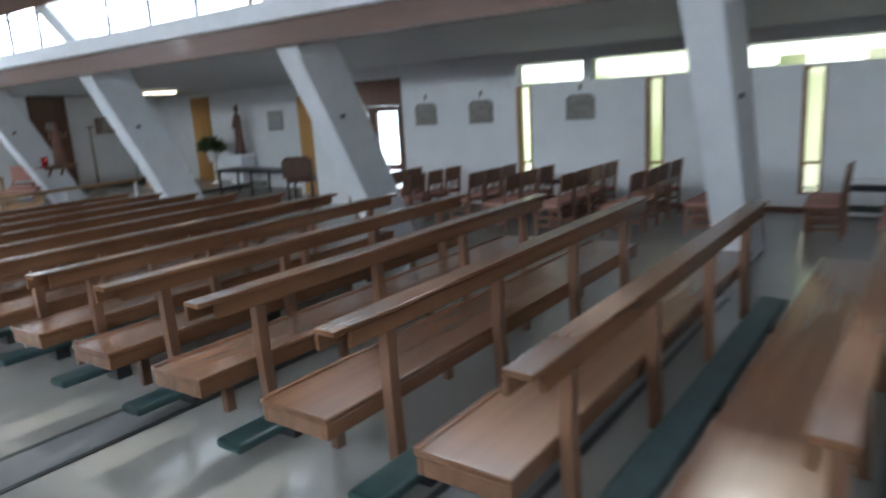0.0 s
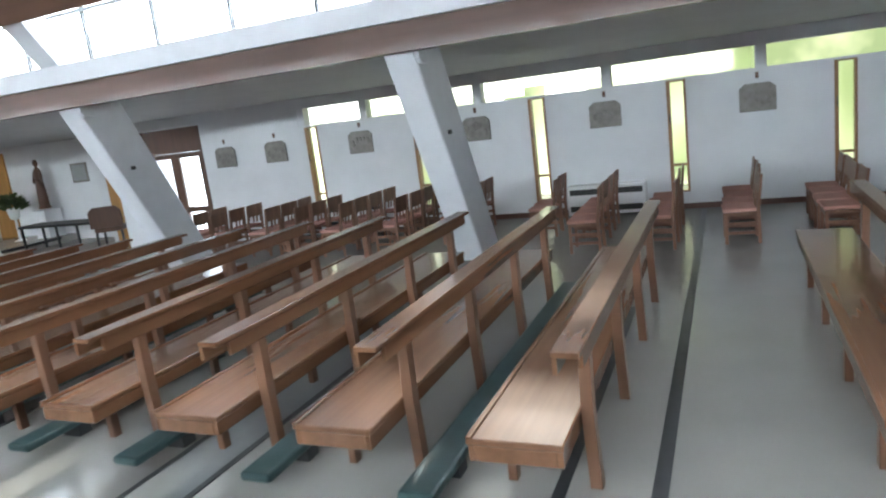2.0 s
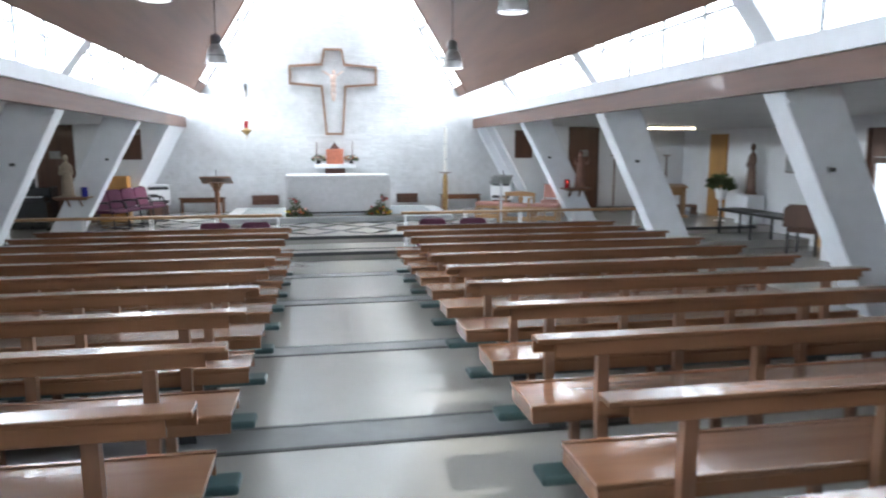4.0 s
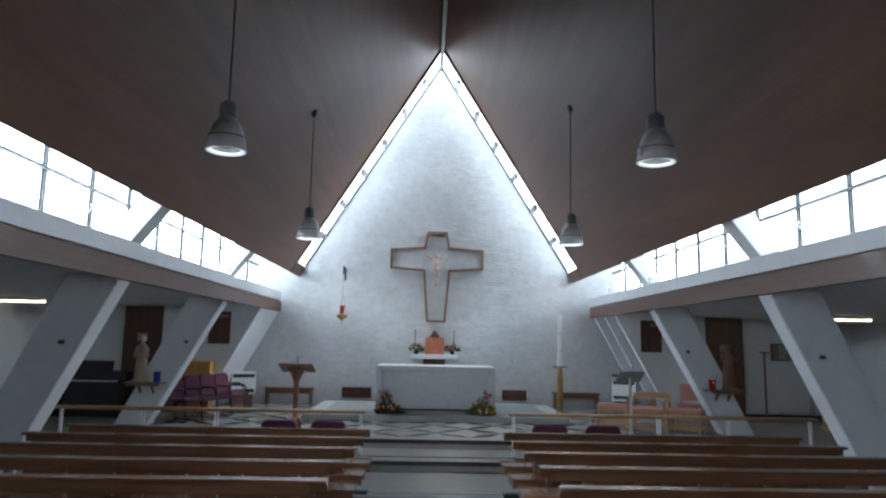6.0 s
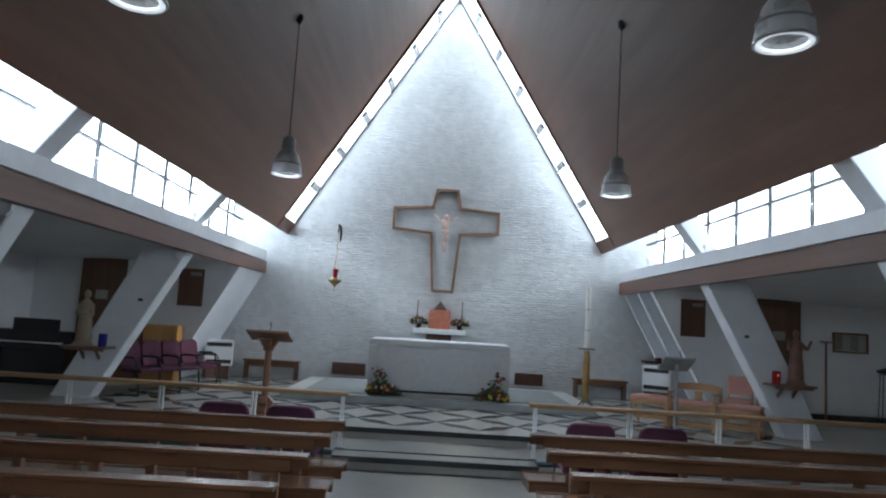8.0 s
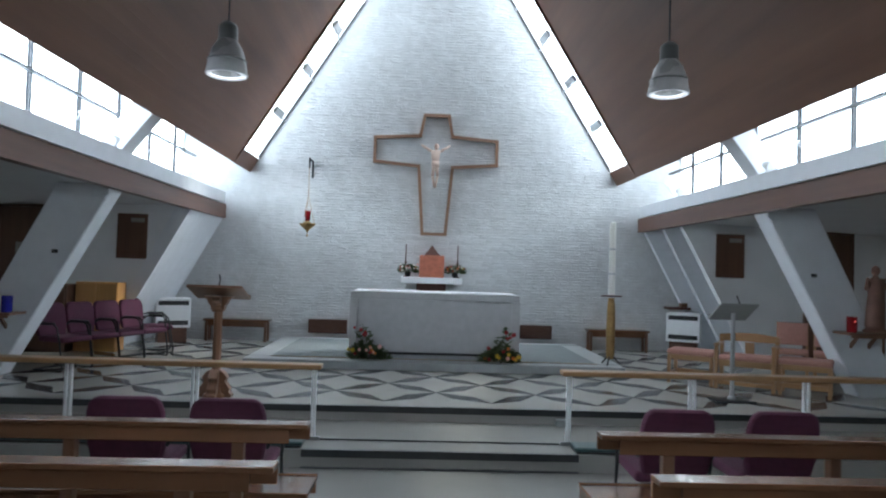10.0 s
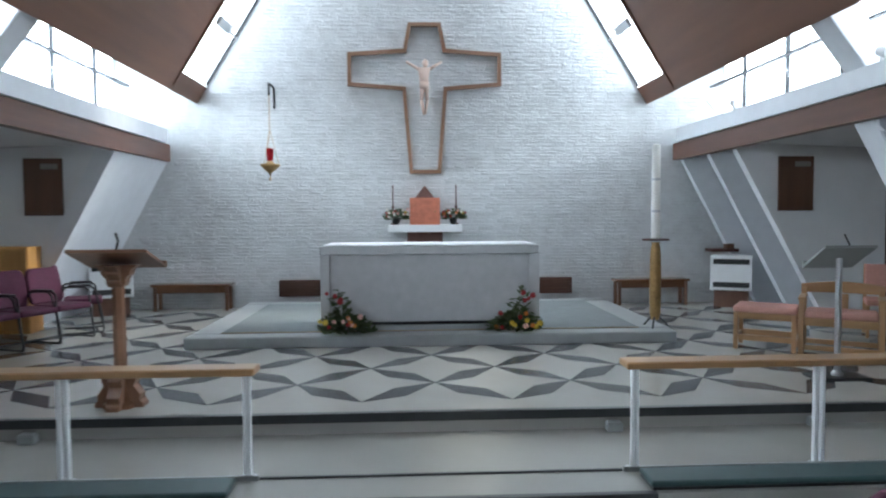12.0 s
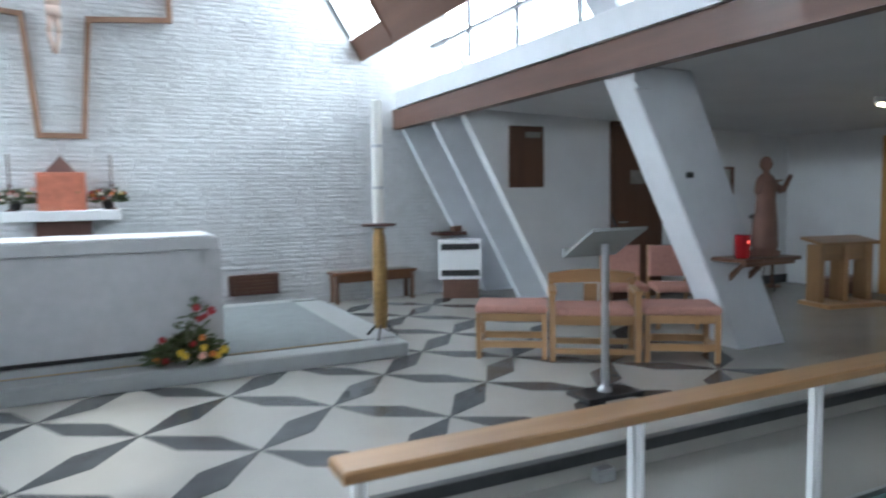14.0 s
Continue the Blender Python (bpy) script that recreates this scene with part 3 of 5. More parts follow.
def build_chair():
    c = thing("wooden_chair", (0, 0, 0), "brown wooden chair with a pink seat pad and panelled back", "chair", "aisle chairs")
    for sx in (-1, 1):
        part("rear_leg", prism([(-0.20, 0), (-0.16, 0), (-0.15, 0.44), (-0.20, 0.86), (-0.23, 0.86), (-0.19, 0.44)], "x", sx * 0.215 - 0.017, sx * 0.215 + 0.017, 0.003), M_CHAIR, c)
        part("front_leg", box(sx * 0.215 - 0.017, 0.18, 0, sx * 0.215 + 0.017, 0.22, 0.40, 0.003), M_CHAIR, c)
        for z in (0.12, 0.24, 0.36):
            part("side_rail", box(sx * 0.215 - 0.011, -0.158, z, sx * 0.215 + 0.011, 0.179, z + 0.04, 0.002), M_CHAIR, c)
    part("seat_pad", box(-0.225, -0.15, 0.402, 0.225, 0.235, 0.45, 0.016, seg=2), M_PINK, c)
    part("backrest", prism([(-0.190, 0.62), (-0.174, 0.62), (-0.196, 0.86), (-0.212, 0.86)], "x", -0.197, 0.197), M_CHAIR, c)
    for x in (-0.197, -0.05, 0.05, 0.165):
        part("back_slat", prism([(-0.172, 0.50), (-0.158, 0.50), (-0.176, 0.619), (-0.190, 0.619)], "x", x, x + 0.032), M_CHAIR, c)
    part("front_rail", box(-0.197, 0.19, 0.33, 0.197, 0.21, 0.39, 0.002), M_CHAIR, c)
    return c


chair = build_chair()
rows = [(-1.0, 5.75, 4), (-0.05, 5.80, 4), (0.85, 5.95, 4), (1.68, 5.80, 4), (2.48, 5.75, 4), (3.20, 6.75, 2), (4.35, 6.55, 3), (5.15, 6.2, 4), (6.0, 6.2, 4), (6.8, 6.3, 3), (7.55, 6.6, 3), (8.5, 6.5, 3), (9.25, 6.5, 3)]
chair.scale = (0.84, 0.84, 0.84)
first = True
for y, x0, n in rows:
    for k in range(n):
        m = pose(x0 + 0.44 * k, y + random.uniform(-0.02, 0.02), ground(y), 0, 0, random.uniform(-3, 3))
        if first:
            chair.matrix_basis, first = m @ Matrix.Diagonal((0.84, 0.84, 0.84, 1)), False
        else:
            copy_thing(chair, m)

# ---- altar rail ----
def build_rail(x0, x1, posts, label):
    r = thing("altar_rail", ((x0 + x1) / 2, RAIL_Y, PLATFORM), label, "altar rail", "altar rails")
    c = (x0 + x1) / 2
    part("handrail", box(x0 - c, -0.10, 0.655, x1 - c, 0.07, 0.70, 0.008), M_OAK, r, "varnished light oak handrail")
    for x in posts:
        single_post = min(abs(x - x0), abs(x - x1)) < 0.2
        gap, half_w = (0.013, 0.010) if single_post else (0.022, 0.011)
        for d in (-gap, gap):
            part("upright", box(x - c + d - half_w, -0.02, 0.0, x - c + d + half_w, 0.015, 0.654, 0.002), M_WHITE, r)
        part("foot", box(x - c - 0.045, -0.04, 0.0, x - c + 0.045, 0.035, 0.012), M_STEEL, r)
    part("plinth_bar", box(x0 - c, -0.05, 0.0, x1 - c, -0.025, 0.03), M_DUCT, r)
    return r


build_rail(1.07, 6.0, (1.15, 2.34, 3.46, 4.58, 5.9), "oak communion rail on white steel uprights")
build_rail(-6.0, -1.19, (-1.26, -2.36, -3.51, -4.65, -5.9), "oak communion rail on white steel uprights")
for sx, x0 in ((1, 1.14), (-1, -4.80)):
    k = thing("rail_kneeler", (x0, STEP_Y + 0.17, PLATFORM), "long teal kneeling pad along the altar rail", "kneeler", "rail kneelers")
    part("base_board", box(0.01, -0.13, 0.0, 3.49, 0.09, 0.018), M_BLACK, k)
    part("pad", box(0, -0.14, 0.018, 3.5, 0.10, 0.055, 0.015, seg=2), M_TEAL, k)
for x in (-3.0, 1.25, 2.80):
    f = thing("floor_socket", (x, NOSE_Y - 0.06, PLATFORM), "small grey floor socket box by the step", "socket", "floor sockets")
    part("casing", box(-0.06, -0.04, 0, 0.06, 0.038, 0.065, 0.008), M_STEP, f)
    part("lid", box(-0.05, -0.03, 0.0655, 0.05, 0.03, 0.07), M_STEEL, f)


def build_purple_chair():
    c = thing("upholstered_chair", (0, 0, 0), "purple upholstered armchair on a black cantilever frame", "chair", "purple chairs")
    part("seat", box(-0.24, -0.21, 0.39, 0.24, 0.25, 0.465, 0.03, seg=3), M_PURPLE, c)
    bm = bmesh.new()
    outline = [(-0.21, 0.46), (0.21, 0.46), (0.235, 0.60), (0.235, 0.80), (0.215, 0.87), (0.17, 0.905), (-0.17, 0.905), (-0.215, 0.87), (-0.235, 0.80), (-0.235, 0.60)]
    prism([(x, z) for x, z in outline], "y", -0.275, -0.215, 0.014, bm)
    for v in bm.verts:
        v.co.y -= (v.co.z - 0.52) * 0.18
    part("backrest", bm, M_PURPLE, c)
    for sx in (-1, 1):
        part("frame", bent([(sx * 0.25, -0.24, 0.013), (sx * 0.25, 0.24, 0.013), (sx * 0.25, 0.26, 0.05), (sx * 0.25, 0.20, 0.40), (sx * 0.27, 0.16, 0.60), (sx * 0.27, 0.10, 0.64), (sx * 0.26, -0.20, 0.63), (sx * 0.24, -0.25, 0.58)], 0.012, 8), M_BLACK, c)
        part("arm_pad", box(sx * 0.27 - 0.02, -0.14, 0.638, sx * 0.27 + 0.02, 0.12, 0.662, 0.006), M_BLACK, c)
    part("cross_bar", rod((-0.25, -0.23, 0.013), (0.25, -0.23, 0.013), 0.012), M_BLACK, c)
    return c


pc = build_purple_chair()
spots = [(-1.46, 12.86, 0), (-2.08, 12.86, 2), (1.32, 12.84, -2), (1.98, 12.84, 0)]
PCS = Matrix.Diagonal((0.97, 0.97, 0.95, 1))
spots += [(-4.46 - 0.165 * k, 18.95 - 0.46 * k, -112) for k in range(4)] + [(-4.50, 19.54, -66)]
for i, (x, y, t) in enumerate(spots):
    z = ground(y) if y < STEP_Y else SANCT
    m = pose(x, y, z, 0, 0, t)
    if i:
        copy_thing(pc, m)
    else:
        pc.matrix_basis = m @ PCS

# ---- sanctuary ----
pred = thing("altar_platform", (0, 18.15, SANCT), "low grey stone platform with carpeted top under the altar", "platform")
part("border", box(-2.76, 0, 0, 2.76, 0.26, 0.13, 0.012), M_STEP, pred)
part("border", box(-2.76, 2.85, 0, 2.76, 3.10, 0.13, 0.01), M_STEP, pred)
for sx in (-1, 1):
    part("border", box(sx * 2.76, 0.261, 0, sx * 2.42, 2.849, 0.13, 0.01), M_STEP, pred)
part("carpet", box(-2.419, 0.262, 0, 2.419, 2.848, 0.134), M_CARPET, pred, "grey-green carpet inset")
part("edge_strip", box(-2.419, 0.260, 0.1345, 2.419, 0.275, 0.140), M_BRASS, pred, "thin brass edging strip")
PZ = SANCT + 0.13

altar = thing("altar", (-0.03, 18.41, PZ), "grey stone altar with a recessed front panel", "altar")
part("mensa", box(-1.26, 0, 0.885, 1.26, 0.86, 0.985, 0.008), M_STONE, altar)
for sx in (-1, 1):
    part("pier", box(sx * 1.258, 0.002, 0.066, sx * 1.15, 0.858, 0.884, 0.006), M_STONE, altar)
part("front_panel", box(-1.149, 0.035, 0.105, 1.149, 0.09, 0.884, 0.004), M_STONE, altar)
part("back_panel", box(-1.149, 0.77, 0.105, 1.149, 0.82, 0.884, 0.004), M_STONE, altar)
part("plinth", box(-1.149, 0.06, 0.066, 1.149, 0.80, 0.104), M_BLACK, altar, "dark recessed plinth")
part("base_slab", box(-1.25, 0.012, 0.0, 1.25, 0.848, 0.065, 0.006), M_STEP, altar)
bm = bmesh.new()
for a in range(4):
    c_, s_ = math.cos(a * math.pi / 2), math.sin(a * math.pi / 2)
    hull([(c_ * u - s_ * v, y_, 0.50 + s_ * u + c_ * v) for y_ in (0.028, 0.0345) for u, v in ((0.01, -0.012), (0.10, -0.045), (0.13, 0.0), (0.10, 0.045), (0.01, 0.012))], bm)
part("carved_cross", bm, M_STONE, altar, "faint carved cross")
cloth = thing("altar_cloth", (-0.03, 18.41, PZ + 0.986), "white linen altar cloth lying on the altar", "altar cloth")
bm = bmesh.new()
bmesh.ops.create_grid(bm, x_segments=50, y_segments=14, size=0.5)
for v in bm.verts:
    x, y = v.co.x * 2.44, (v.co.y + 0.5) * 0.84 + 0.012
    v.co = (x, y, 0.012 + 0.004 * noise.noise((x * 6, y * 6, 0)))
bmesh.ops.solidify(bm, geom=bm.faces[:], thickness=0.008)
part("linen", bm, M_LINEN, cloth)

# shelf and tabernacle
shelf = thing("tabernacle_shelf", (-0.03, FRONT, 1.18), "white stone wall shelf on a dark red bracket", "shelf")
part("slab", box(-0.58, -0.42, 0.0, 0.58, 0.0, 0.115, 0.006), M_WHITE, shelf)
part("bracket", box(-0.28, -0.30, -0.34, 0.28, 0.0, -0.001, 0.006), M_ROOFLET, shelf, "dark red-brown bracket")
tab = thing("tabernacle", (-0.03, FRONT - 0.22, 1.295), "copper tabernacle with a dark pyramid roof", "tabernacle")
part("body", box(-0.235, -0.16, 0, 0.235, 0.16, 0.42, 0.006), M_COPPER, tab)
part("door", box(-0.20, -0.168, 0.03, 0.20, -0.1605, 0.39, 0.003), M_COPPER, tab)
part("roof", hull([(-0.15, -0.12, 0.421), (0.15, -0.12, 0.421), (0.15, 0.12, 0.421), (-0.15, 0.12, 0.421), (0, 0, 0.62)]), M_ROOFLET, tab, "dark pyramid roof")
part("door_knob", ball((0.16, -0.178, 0.2), 0.012), M_BRASS, tab)
for sx in (-1, 1):
    cs = thing("candlestick", (-0.03 + sx * 0.50, FRONT - 0.20, 1.295), "slim dark red candlestick with a thin candle", "candlestick", "shelf candlesticks")
    part("base", lathe([(0.05, 0), (0.05, 0.012), (0.015, 0.03), (0.012, 0.26), (0.026, 0.28), (0.026, 0.29)], 14), M_ROOFLET, cs)
    part("candle", lathe([(0.011, 0.291), (0.011, 0.62), (0.003, 0.63)], 10), M_ROOFLET, cs)

# cross outline on the wall
cross = thing("wall_cross", (-0.01, FRONT, 0), "large flared cross outlined in brown timber on the wall", "cross")
pts = [(-0.235, 4.47), (0.235, 4.47), (0.315, 4.06), (1.195, 4.00), (1.195, 3.53), (0.33, 3.46), (0.225, 2.14), (-0.225, 2.14), (-0.33, 3.46), (-1.195, 3.53), (-1.195, 4.00), (-0.315, 4.06)]
cen = (0.0, 3.75)
for i, p in enumerate(pts):
    q = pts[(i + 1) % len(pts)]
    d = (Vector(q) - Vector(p)).normalized() * 0.03
    nrm = Vector((-d.y, d.x))
    part("batten", prism([(p[0] - d.x + nrm.x, p[1] - d.y + nrm.y), (q[0] + d.x + nrm.x, q[1] + d.y + nrm.y), (q[0] + d.x - nrm.x, q[1] + d.y - nrm.y), (p[0] - d.x - nrm.x, p[1] - d.y - nrm.y)],
                         "y", -0.060 - 0.001 * (i % 2), 0.012), M_CROSS, cross)
fig = bmesh.new()
ball((0.02, -0.14, 3.84), 0.055, fig, (0.9, 0.9, 1.2))
hull([(x, y, z) for x, z in ((-0.10, 3.77), (0.10, 3.77), (0.06, 3.52), (-0.06, 3.52)) for y in (-0.10, -0.17)], fig)
hull([(x, y, z) for x, z in ((-0.075, 3.55), (0.075, 3.55), (0.08, 3.44), (-0.07, 3.44)) for y in (-0.09, -0.18)], fig)
for sx in (-1, 1):
    rod((sx * 0.085, -0.135, 3.75), (sx * 0.28, -0.10, 3.87), 0.026, 8, fig, 0.018)
    rod((sx * 0.03, -0.135, 3.46), (sx * 0.045, -0.15, 3.26), 0.038, 8, fig, 0.028)
    rod((sx * 0.045, -0.15, 3.26), (0.01 * sx, -0.11, 3.04), 0.029, 8, fig, 0.018)
rod((0, -0.10, 3.6), (0, 0.0, 3.6), 0.02, 8, fig)
figure = mesh_ob("crucifix_figure", fig, M_FLESH)
figure.matrix_basis = pose(-0.02, FRONT, 0)
tagged(smooth(figure), "small painted plaster figure fixed on the wall cross", "statue")

# hanging sanctuary lamp
hl_ = thing("sanctuary_lamp", (-2.40, 21.2, 2.05), "red glass sanctuary lamp hanging in brass on a chain", "lamp")
part("bowl", smooth(part("bowl", lathe([(0.005, 0), (0.02, 0.05), (0.10, 0.12), (0.15, 0.17), (0.15, 0.19), (0.07, 0.20), (0.05, 0.24)], 20), M_BRASS, hl_)).data and lathe([(0.012, -0.06), (0.02, -0.03), (0.006, 0.0)], 10), M_BRASS, hl_)
part("glass", lathe([(0.045, 0.24), (0.06, 0.42), (0.055, 0.43)], 16), M_REDGLASS, hl_)
for a in range(3):
    x, y = 0.13 * math.cos(a * 2.09), 0.13 * math.sin(a * 2.09)
    part("chain", rod((x, y, 0.19), (0, 0, 0.72), 0.005, 5), M_BRASS, hl_)
part("chain", rod((0, 0, 0.72), (0, 0, 1.25), 0.006, 5), M_BRASS, hl_)
part("bracket", bent([(0, 0.40, 1.10), (0, 0.38, 1.42), (0, 0.0, 1.42), (0, 0.0, 1.24)], 0.018, 8), M_BLACK, hl_)

# paschal candle
pk = thing("paschal_candle", (2.615, 18.45, PZ), "tall white candle in a turned brass floor stand", "candle")
part("stand", smooth(part("stand", lathe([(0.05, 0.09), (0.05, 0.12), (0.062, 0.16), (0.068, 0.40), (0.062, 0.82), (0.055, 0.93), (0.042, 0.98), (0.06, 1.0)], 20), M_BRASS, pk)).data and lathe([(0.15, 1.02), (0.16, 1.04), (0.05, 1.045)], 20), M_ROOFLET, pk)
for a in range(3):
    part("foot", rod((0.05 * math.cos(a * 2.1), 0.05 * math.sin(a * 2.1), 0.12), (0.16 * math.cos(a * 2.1), 0.16 * math.sin(a * 2.1), 0.012), 0.012), M_BLACK, pk)
part("wax", lathe([(0.05, 1.046), (0.047, 2.13), (0.02, 2.145)], 18), M_WAX, pk)
for z in (1.35, 1.72):
    part("band", lathe([(0.0515, z), (0.0515, z + 0.025)], 18), M_STEEL, pk)

# wooden lectern
lec = thing("lectern", (-2.50, 15.95, SANCT), "turned wooden lectern with a carved base", "lectern")
profile = [(0.185, 0), (0.185, 0.035), (0.15, 0.055), (0.165, 0.10), (0.12, 0.145), (0.105, 0.17), (0.135, 0.215), (0.10, 0.265), (0.055, 0.30)]
for axis in ("y", "x"):
    d = 0.0 if axis == "y" else 0.004
    part("base", prism([(u - d, v) for u, v in profile] + [(-u + d, v) for u, v in reversed(profile)], axis, -0.055 + d, 0.055 - d, 0.006), M_LECT, lec)
part("base_block", lathe([(0.14, 0.0), (0.14, 0.03), (0.10, 0.06), (0.085, 0.16), (0.06, 0.28)], 8), M_LECT, lec)
part("shaft", lathe([(0.058, 0.28), (0.050, 0.31), (0.048, 0.95), (0.056, 0.985)], 8), M_LECT, lec)
cap = [(0.055, 0.93), (0.075, 0.965), (0.065, 0.99), (0.11, 1.03), (0.105, 1.055), (0.165, 1.10)]
for axis in ("y", "x"):
    d = 0.0 if axis == "y" else 0.004
    part("capital", prism([(u - d, v) for u, v in cap] + [(-u + d, v) for u, v in reversed(cap)], axis, -0.05 + d, 0.05 - d, 0.005), M_LECT, lec)
part("desk", hull([(x, y, z) for x in (-0.295, 0.295) for y, z in ((-0.20, 1.20), (0.20, 1.06), (0.20, 1.085), (-0.20, 1.225))]), M_LECT, lec)
part("ledge", box(-0.295, 0.19, 1.06, 0.295, 0.225, 1.115, 0.004), M_LECT, lec)
part("microphone", bent([(0, -0.05, 1.18), (0, 0.02, 1.28), (0.0, -0.02, 1.34)], 0.008, 6), M_BLACK, lec, "thin black gooseneck microphone")

# metal reading stand
ms = thing("reading_stand", (3.50, 16.40, SANCT), "grey metal reading stand on a flat foot", "lectern")
part("foot", box(-0.24, -0.13, 0, 0.24, 0.13, 0.028, 0.006), M_BLACK, ms, "black steel foot plate")
part("collar", lathe([(0.05, 0.028), (0.05, 0.045), (0.03, 0.07)], 14), M_STEEL, ms)
part("pole", rod((0, 0, 0.03), (0, 0, 1.06), 0.026, 14), M_STEEL, ms)
part("desk", hull([(x, y, z) for x in (-0.23, 0.23) for y, z in ((-0.16, 1.16), (0.16, 0.97), (0.16, 0.99), (-0.16, 1.18))]), M_STEP, ms)
part("ledge", box(-0.23, 0.155, 0.965, 0.23, 0.18, 1.03, 0.003), M_STEP, ms)
part("microphone", bent([(0.05, 0.02, 1.08), (0.05, -0.06, 1.18), (0.03, -0.02, 1.27)], 0.008, 6), M_BLACK, ms)

# seats beside the sanctuary
def build_stool(width=0.62):
    s = thing("sanctuary_stool", (0, 0, 0), "light oak stool with a pink cushion", "stool")
    for x in (-width / 2 + 0.03, width / 2 - 0.03):
        for y in (-0.2, 0.2):
            part("leg", box(x - 0.022, y - 0.022, 0, x + 0.022, y + 0.022, 0.40, 0.003), M_OAKZ, s)
        part("end_rail", box(x - 0.014, -0.177, 0.10, x + 0.014, 0.177, 0.15, 0.003), M_OAK, s)
    for y in (-0.2, 0.2):
        part("rail", box(-width / 2 + 0.053, y - 0.014, 0.33, width / 2 - 0.053, y + 0.014, 0.40, 0.003), M_OAK, s)
        part("stretcher", box(-width / 2 + 0.053, y - 0.014, 0.10, width / 2 - 0.053, y + 0.014, 0.16, 0.003), M_OAK, s)
    part("cushion", box(-width / 2, -0.235, 0.401, width / 2, 0.235, 0.47, 0.025, seg=3), M_PINK, s)
    return s


def build_armchair(width=0.76):
    s = thing("sanctuary_armchair", (0, 0, 0), "light oak armchair with pink cushion and curved back rail", "chair", "sanctuary chairs")
    for x in (-width / 2 + 0.03, width / 2 - 0.03):
        part("leg", box(x - 0.025, 0.19, 0, x + 0.025, 0.24, 0.57, 0.004), M_OAKZ, s)
        part("leg", box(x - 0.025, -0.24, 0, x + 0.025, -0.19, 0.66, 0.004), M_OAKZ, s)
        part("arm", box(x - 0.035, -0.189, 0.571, x + 0.035, 0.25, 0.60, 0.006), M_OAK, s)
    for y in (-0.21, 0.21):
        part("rail", box(-width / 2 + 0.056, y - 0.015, 0.31, width / 2 - 0.056, y + 0.015, 0.39, 0.003), M_OAK, s)
        part("stretcher", box(-width / 2 + 0.056, y - 0.014, 0.06, width / 2 - 0.056, y + 0.014, 0.11, 0.003), M_OAK, s)
    bm = bmesh.new()
    n = 14
    rings = []
    for a in range(n + 1):
        x, y = -width / 2 + width * a / n, -0.22 - 0.07 * math.sin(math.pi * a / n)
        top = 0.70 + 0.03 * math.sin(math.pi * a / n)
        rings.append([bm.verts.new(c) for c in ((x, y - 0.02, 0.61), (x, y + 0.02, 0.61), (x, y + 0.02, top), (x, y - 0.02, top))])
    for p, q in zip(rings, rings[1:]):
        for i in range(4):
            bm.faces.new((p[i], p[(i + 1) % 4], q[(i + 1) % 4], q[i]))
    bm.faces.new(rings[0])
    bm.faces.new(rings[-1][::-1])
    bmesh.ops.recalc_face_normals(bm, faces=bm.faces)
    part("back_rail", bm, M_OAK, s)
    part("back_slat", box(-0.06, -0.285, 0.40, 0.06, -0.265, 0.60, 0.003), M_OAKZ, s)
    part("cushion", box(-width / 2 + 0.06, -0.18, 0.391, width / 2 - 0.06, 0.25, 0.46, 0.025, seg=3), M_PINK, s)
    return s


stool = build_stool()
stool.matrix_basis = pose(3.60, 17.78, SANCT, 0, 0, 146)
arm = build_armchair()
arm.matrix_basis = pose(4.16, 17.36, SANCT, 0, 0, 146)
copy_thing(stool, pose(4.74, 16.96, SANCT, 0, 0, 146))
for x, y in ((5.32, 18.30), (5.74, 18.02)):
    c = thing("side_chair", (x, y, SANCT), "pink upholstered side chair beside the column", "chair", "pink side chairs", 150)
    part("seat", box(-0.22, -0.2, 0.38, 0.22, 0.22, 0.45, 0.02, seg=2), M_PINK, c)
    part("backrest", box(-0.21, -0.235, 0.50, 0.21, -0.19, 0.84, 0.018, seg=2), M_PINK, c)
    for sx in (-1, 1):
        part("leg", box(sx * 0.2 - 0.018, 0.17, 0, sx * 0.2 + 0.018, 0.205, 0.379), M_OAKZ, c)
        part("leg", box(sx * 0.2 - 0.018, -0.26, 0, sx * 0.2 + 0.018, -0.236, 0.84), M_OAKZ, c)


def build_bench(x, y, length, z):
    b = thing("low_bench", (x, y, z), "low brown wooden bench against the brick wall", "bench", "wall benches")
    part("seat", box(-length / 2, -0.15, 0.38, length / 2, 0.15, 0.42, 0.005), M_PEW, b)
    part("apron", box(-length / 2 + 0.06, -0.12, 0.28, length / 2 - 0.06, -0.095, 0.379, 0.003), M_PEW, b)
    for sx in (-1, 1):
        for y_ in (-0.11, 0.11):
            part("leg", box(sx * (length / 2 - 0.06) - 0.025, y_ - 0.025, 0, sx * (length / 2 - 0.06) + 0.025, y_ + 0.025, 0.379, 0.004), M_PEWZ, b)


build_bench(-3.68, 21.42, 1.22, SANCT)
build_bench(3.62, 21.42, 1.20, SANCT)
for x0, x1 in ((-2.36, -1.62), (1.74, 2.36)):
    v = thing("wall_vent", ((x0 + x1) / 2, 21.555, 0.16), "dark red-brown vent panel low on the brick wall", "vent", "wall vents")
    w = (x1 - x0) / 2
    part("panel", box(-w, -0.05, 0, w, 0.04, 0.26, 0.005), M_ROOFLET, v)
    for k in range(5):
        part("slat", box(-w + 0.03, -0.062, 0.03 + 0.045 * k, w - 0.03, -0.051, 0.055 + 0.045 * k), M_DOOR, v)


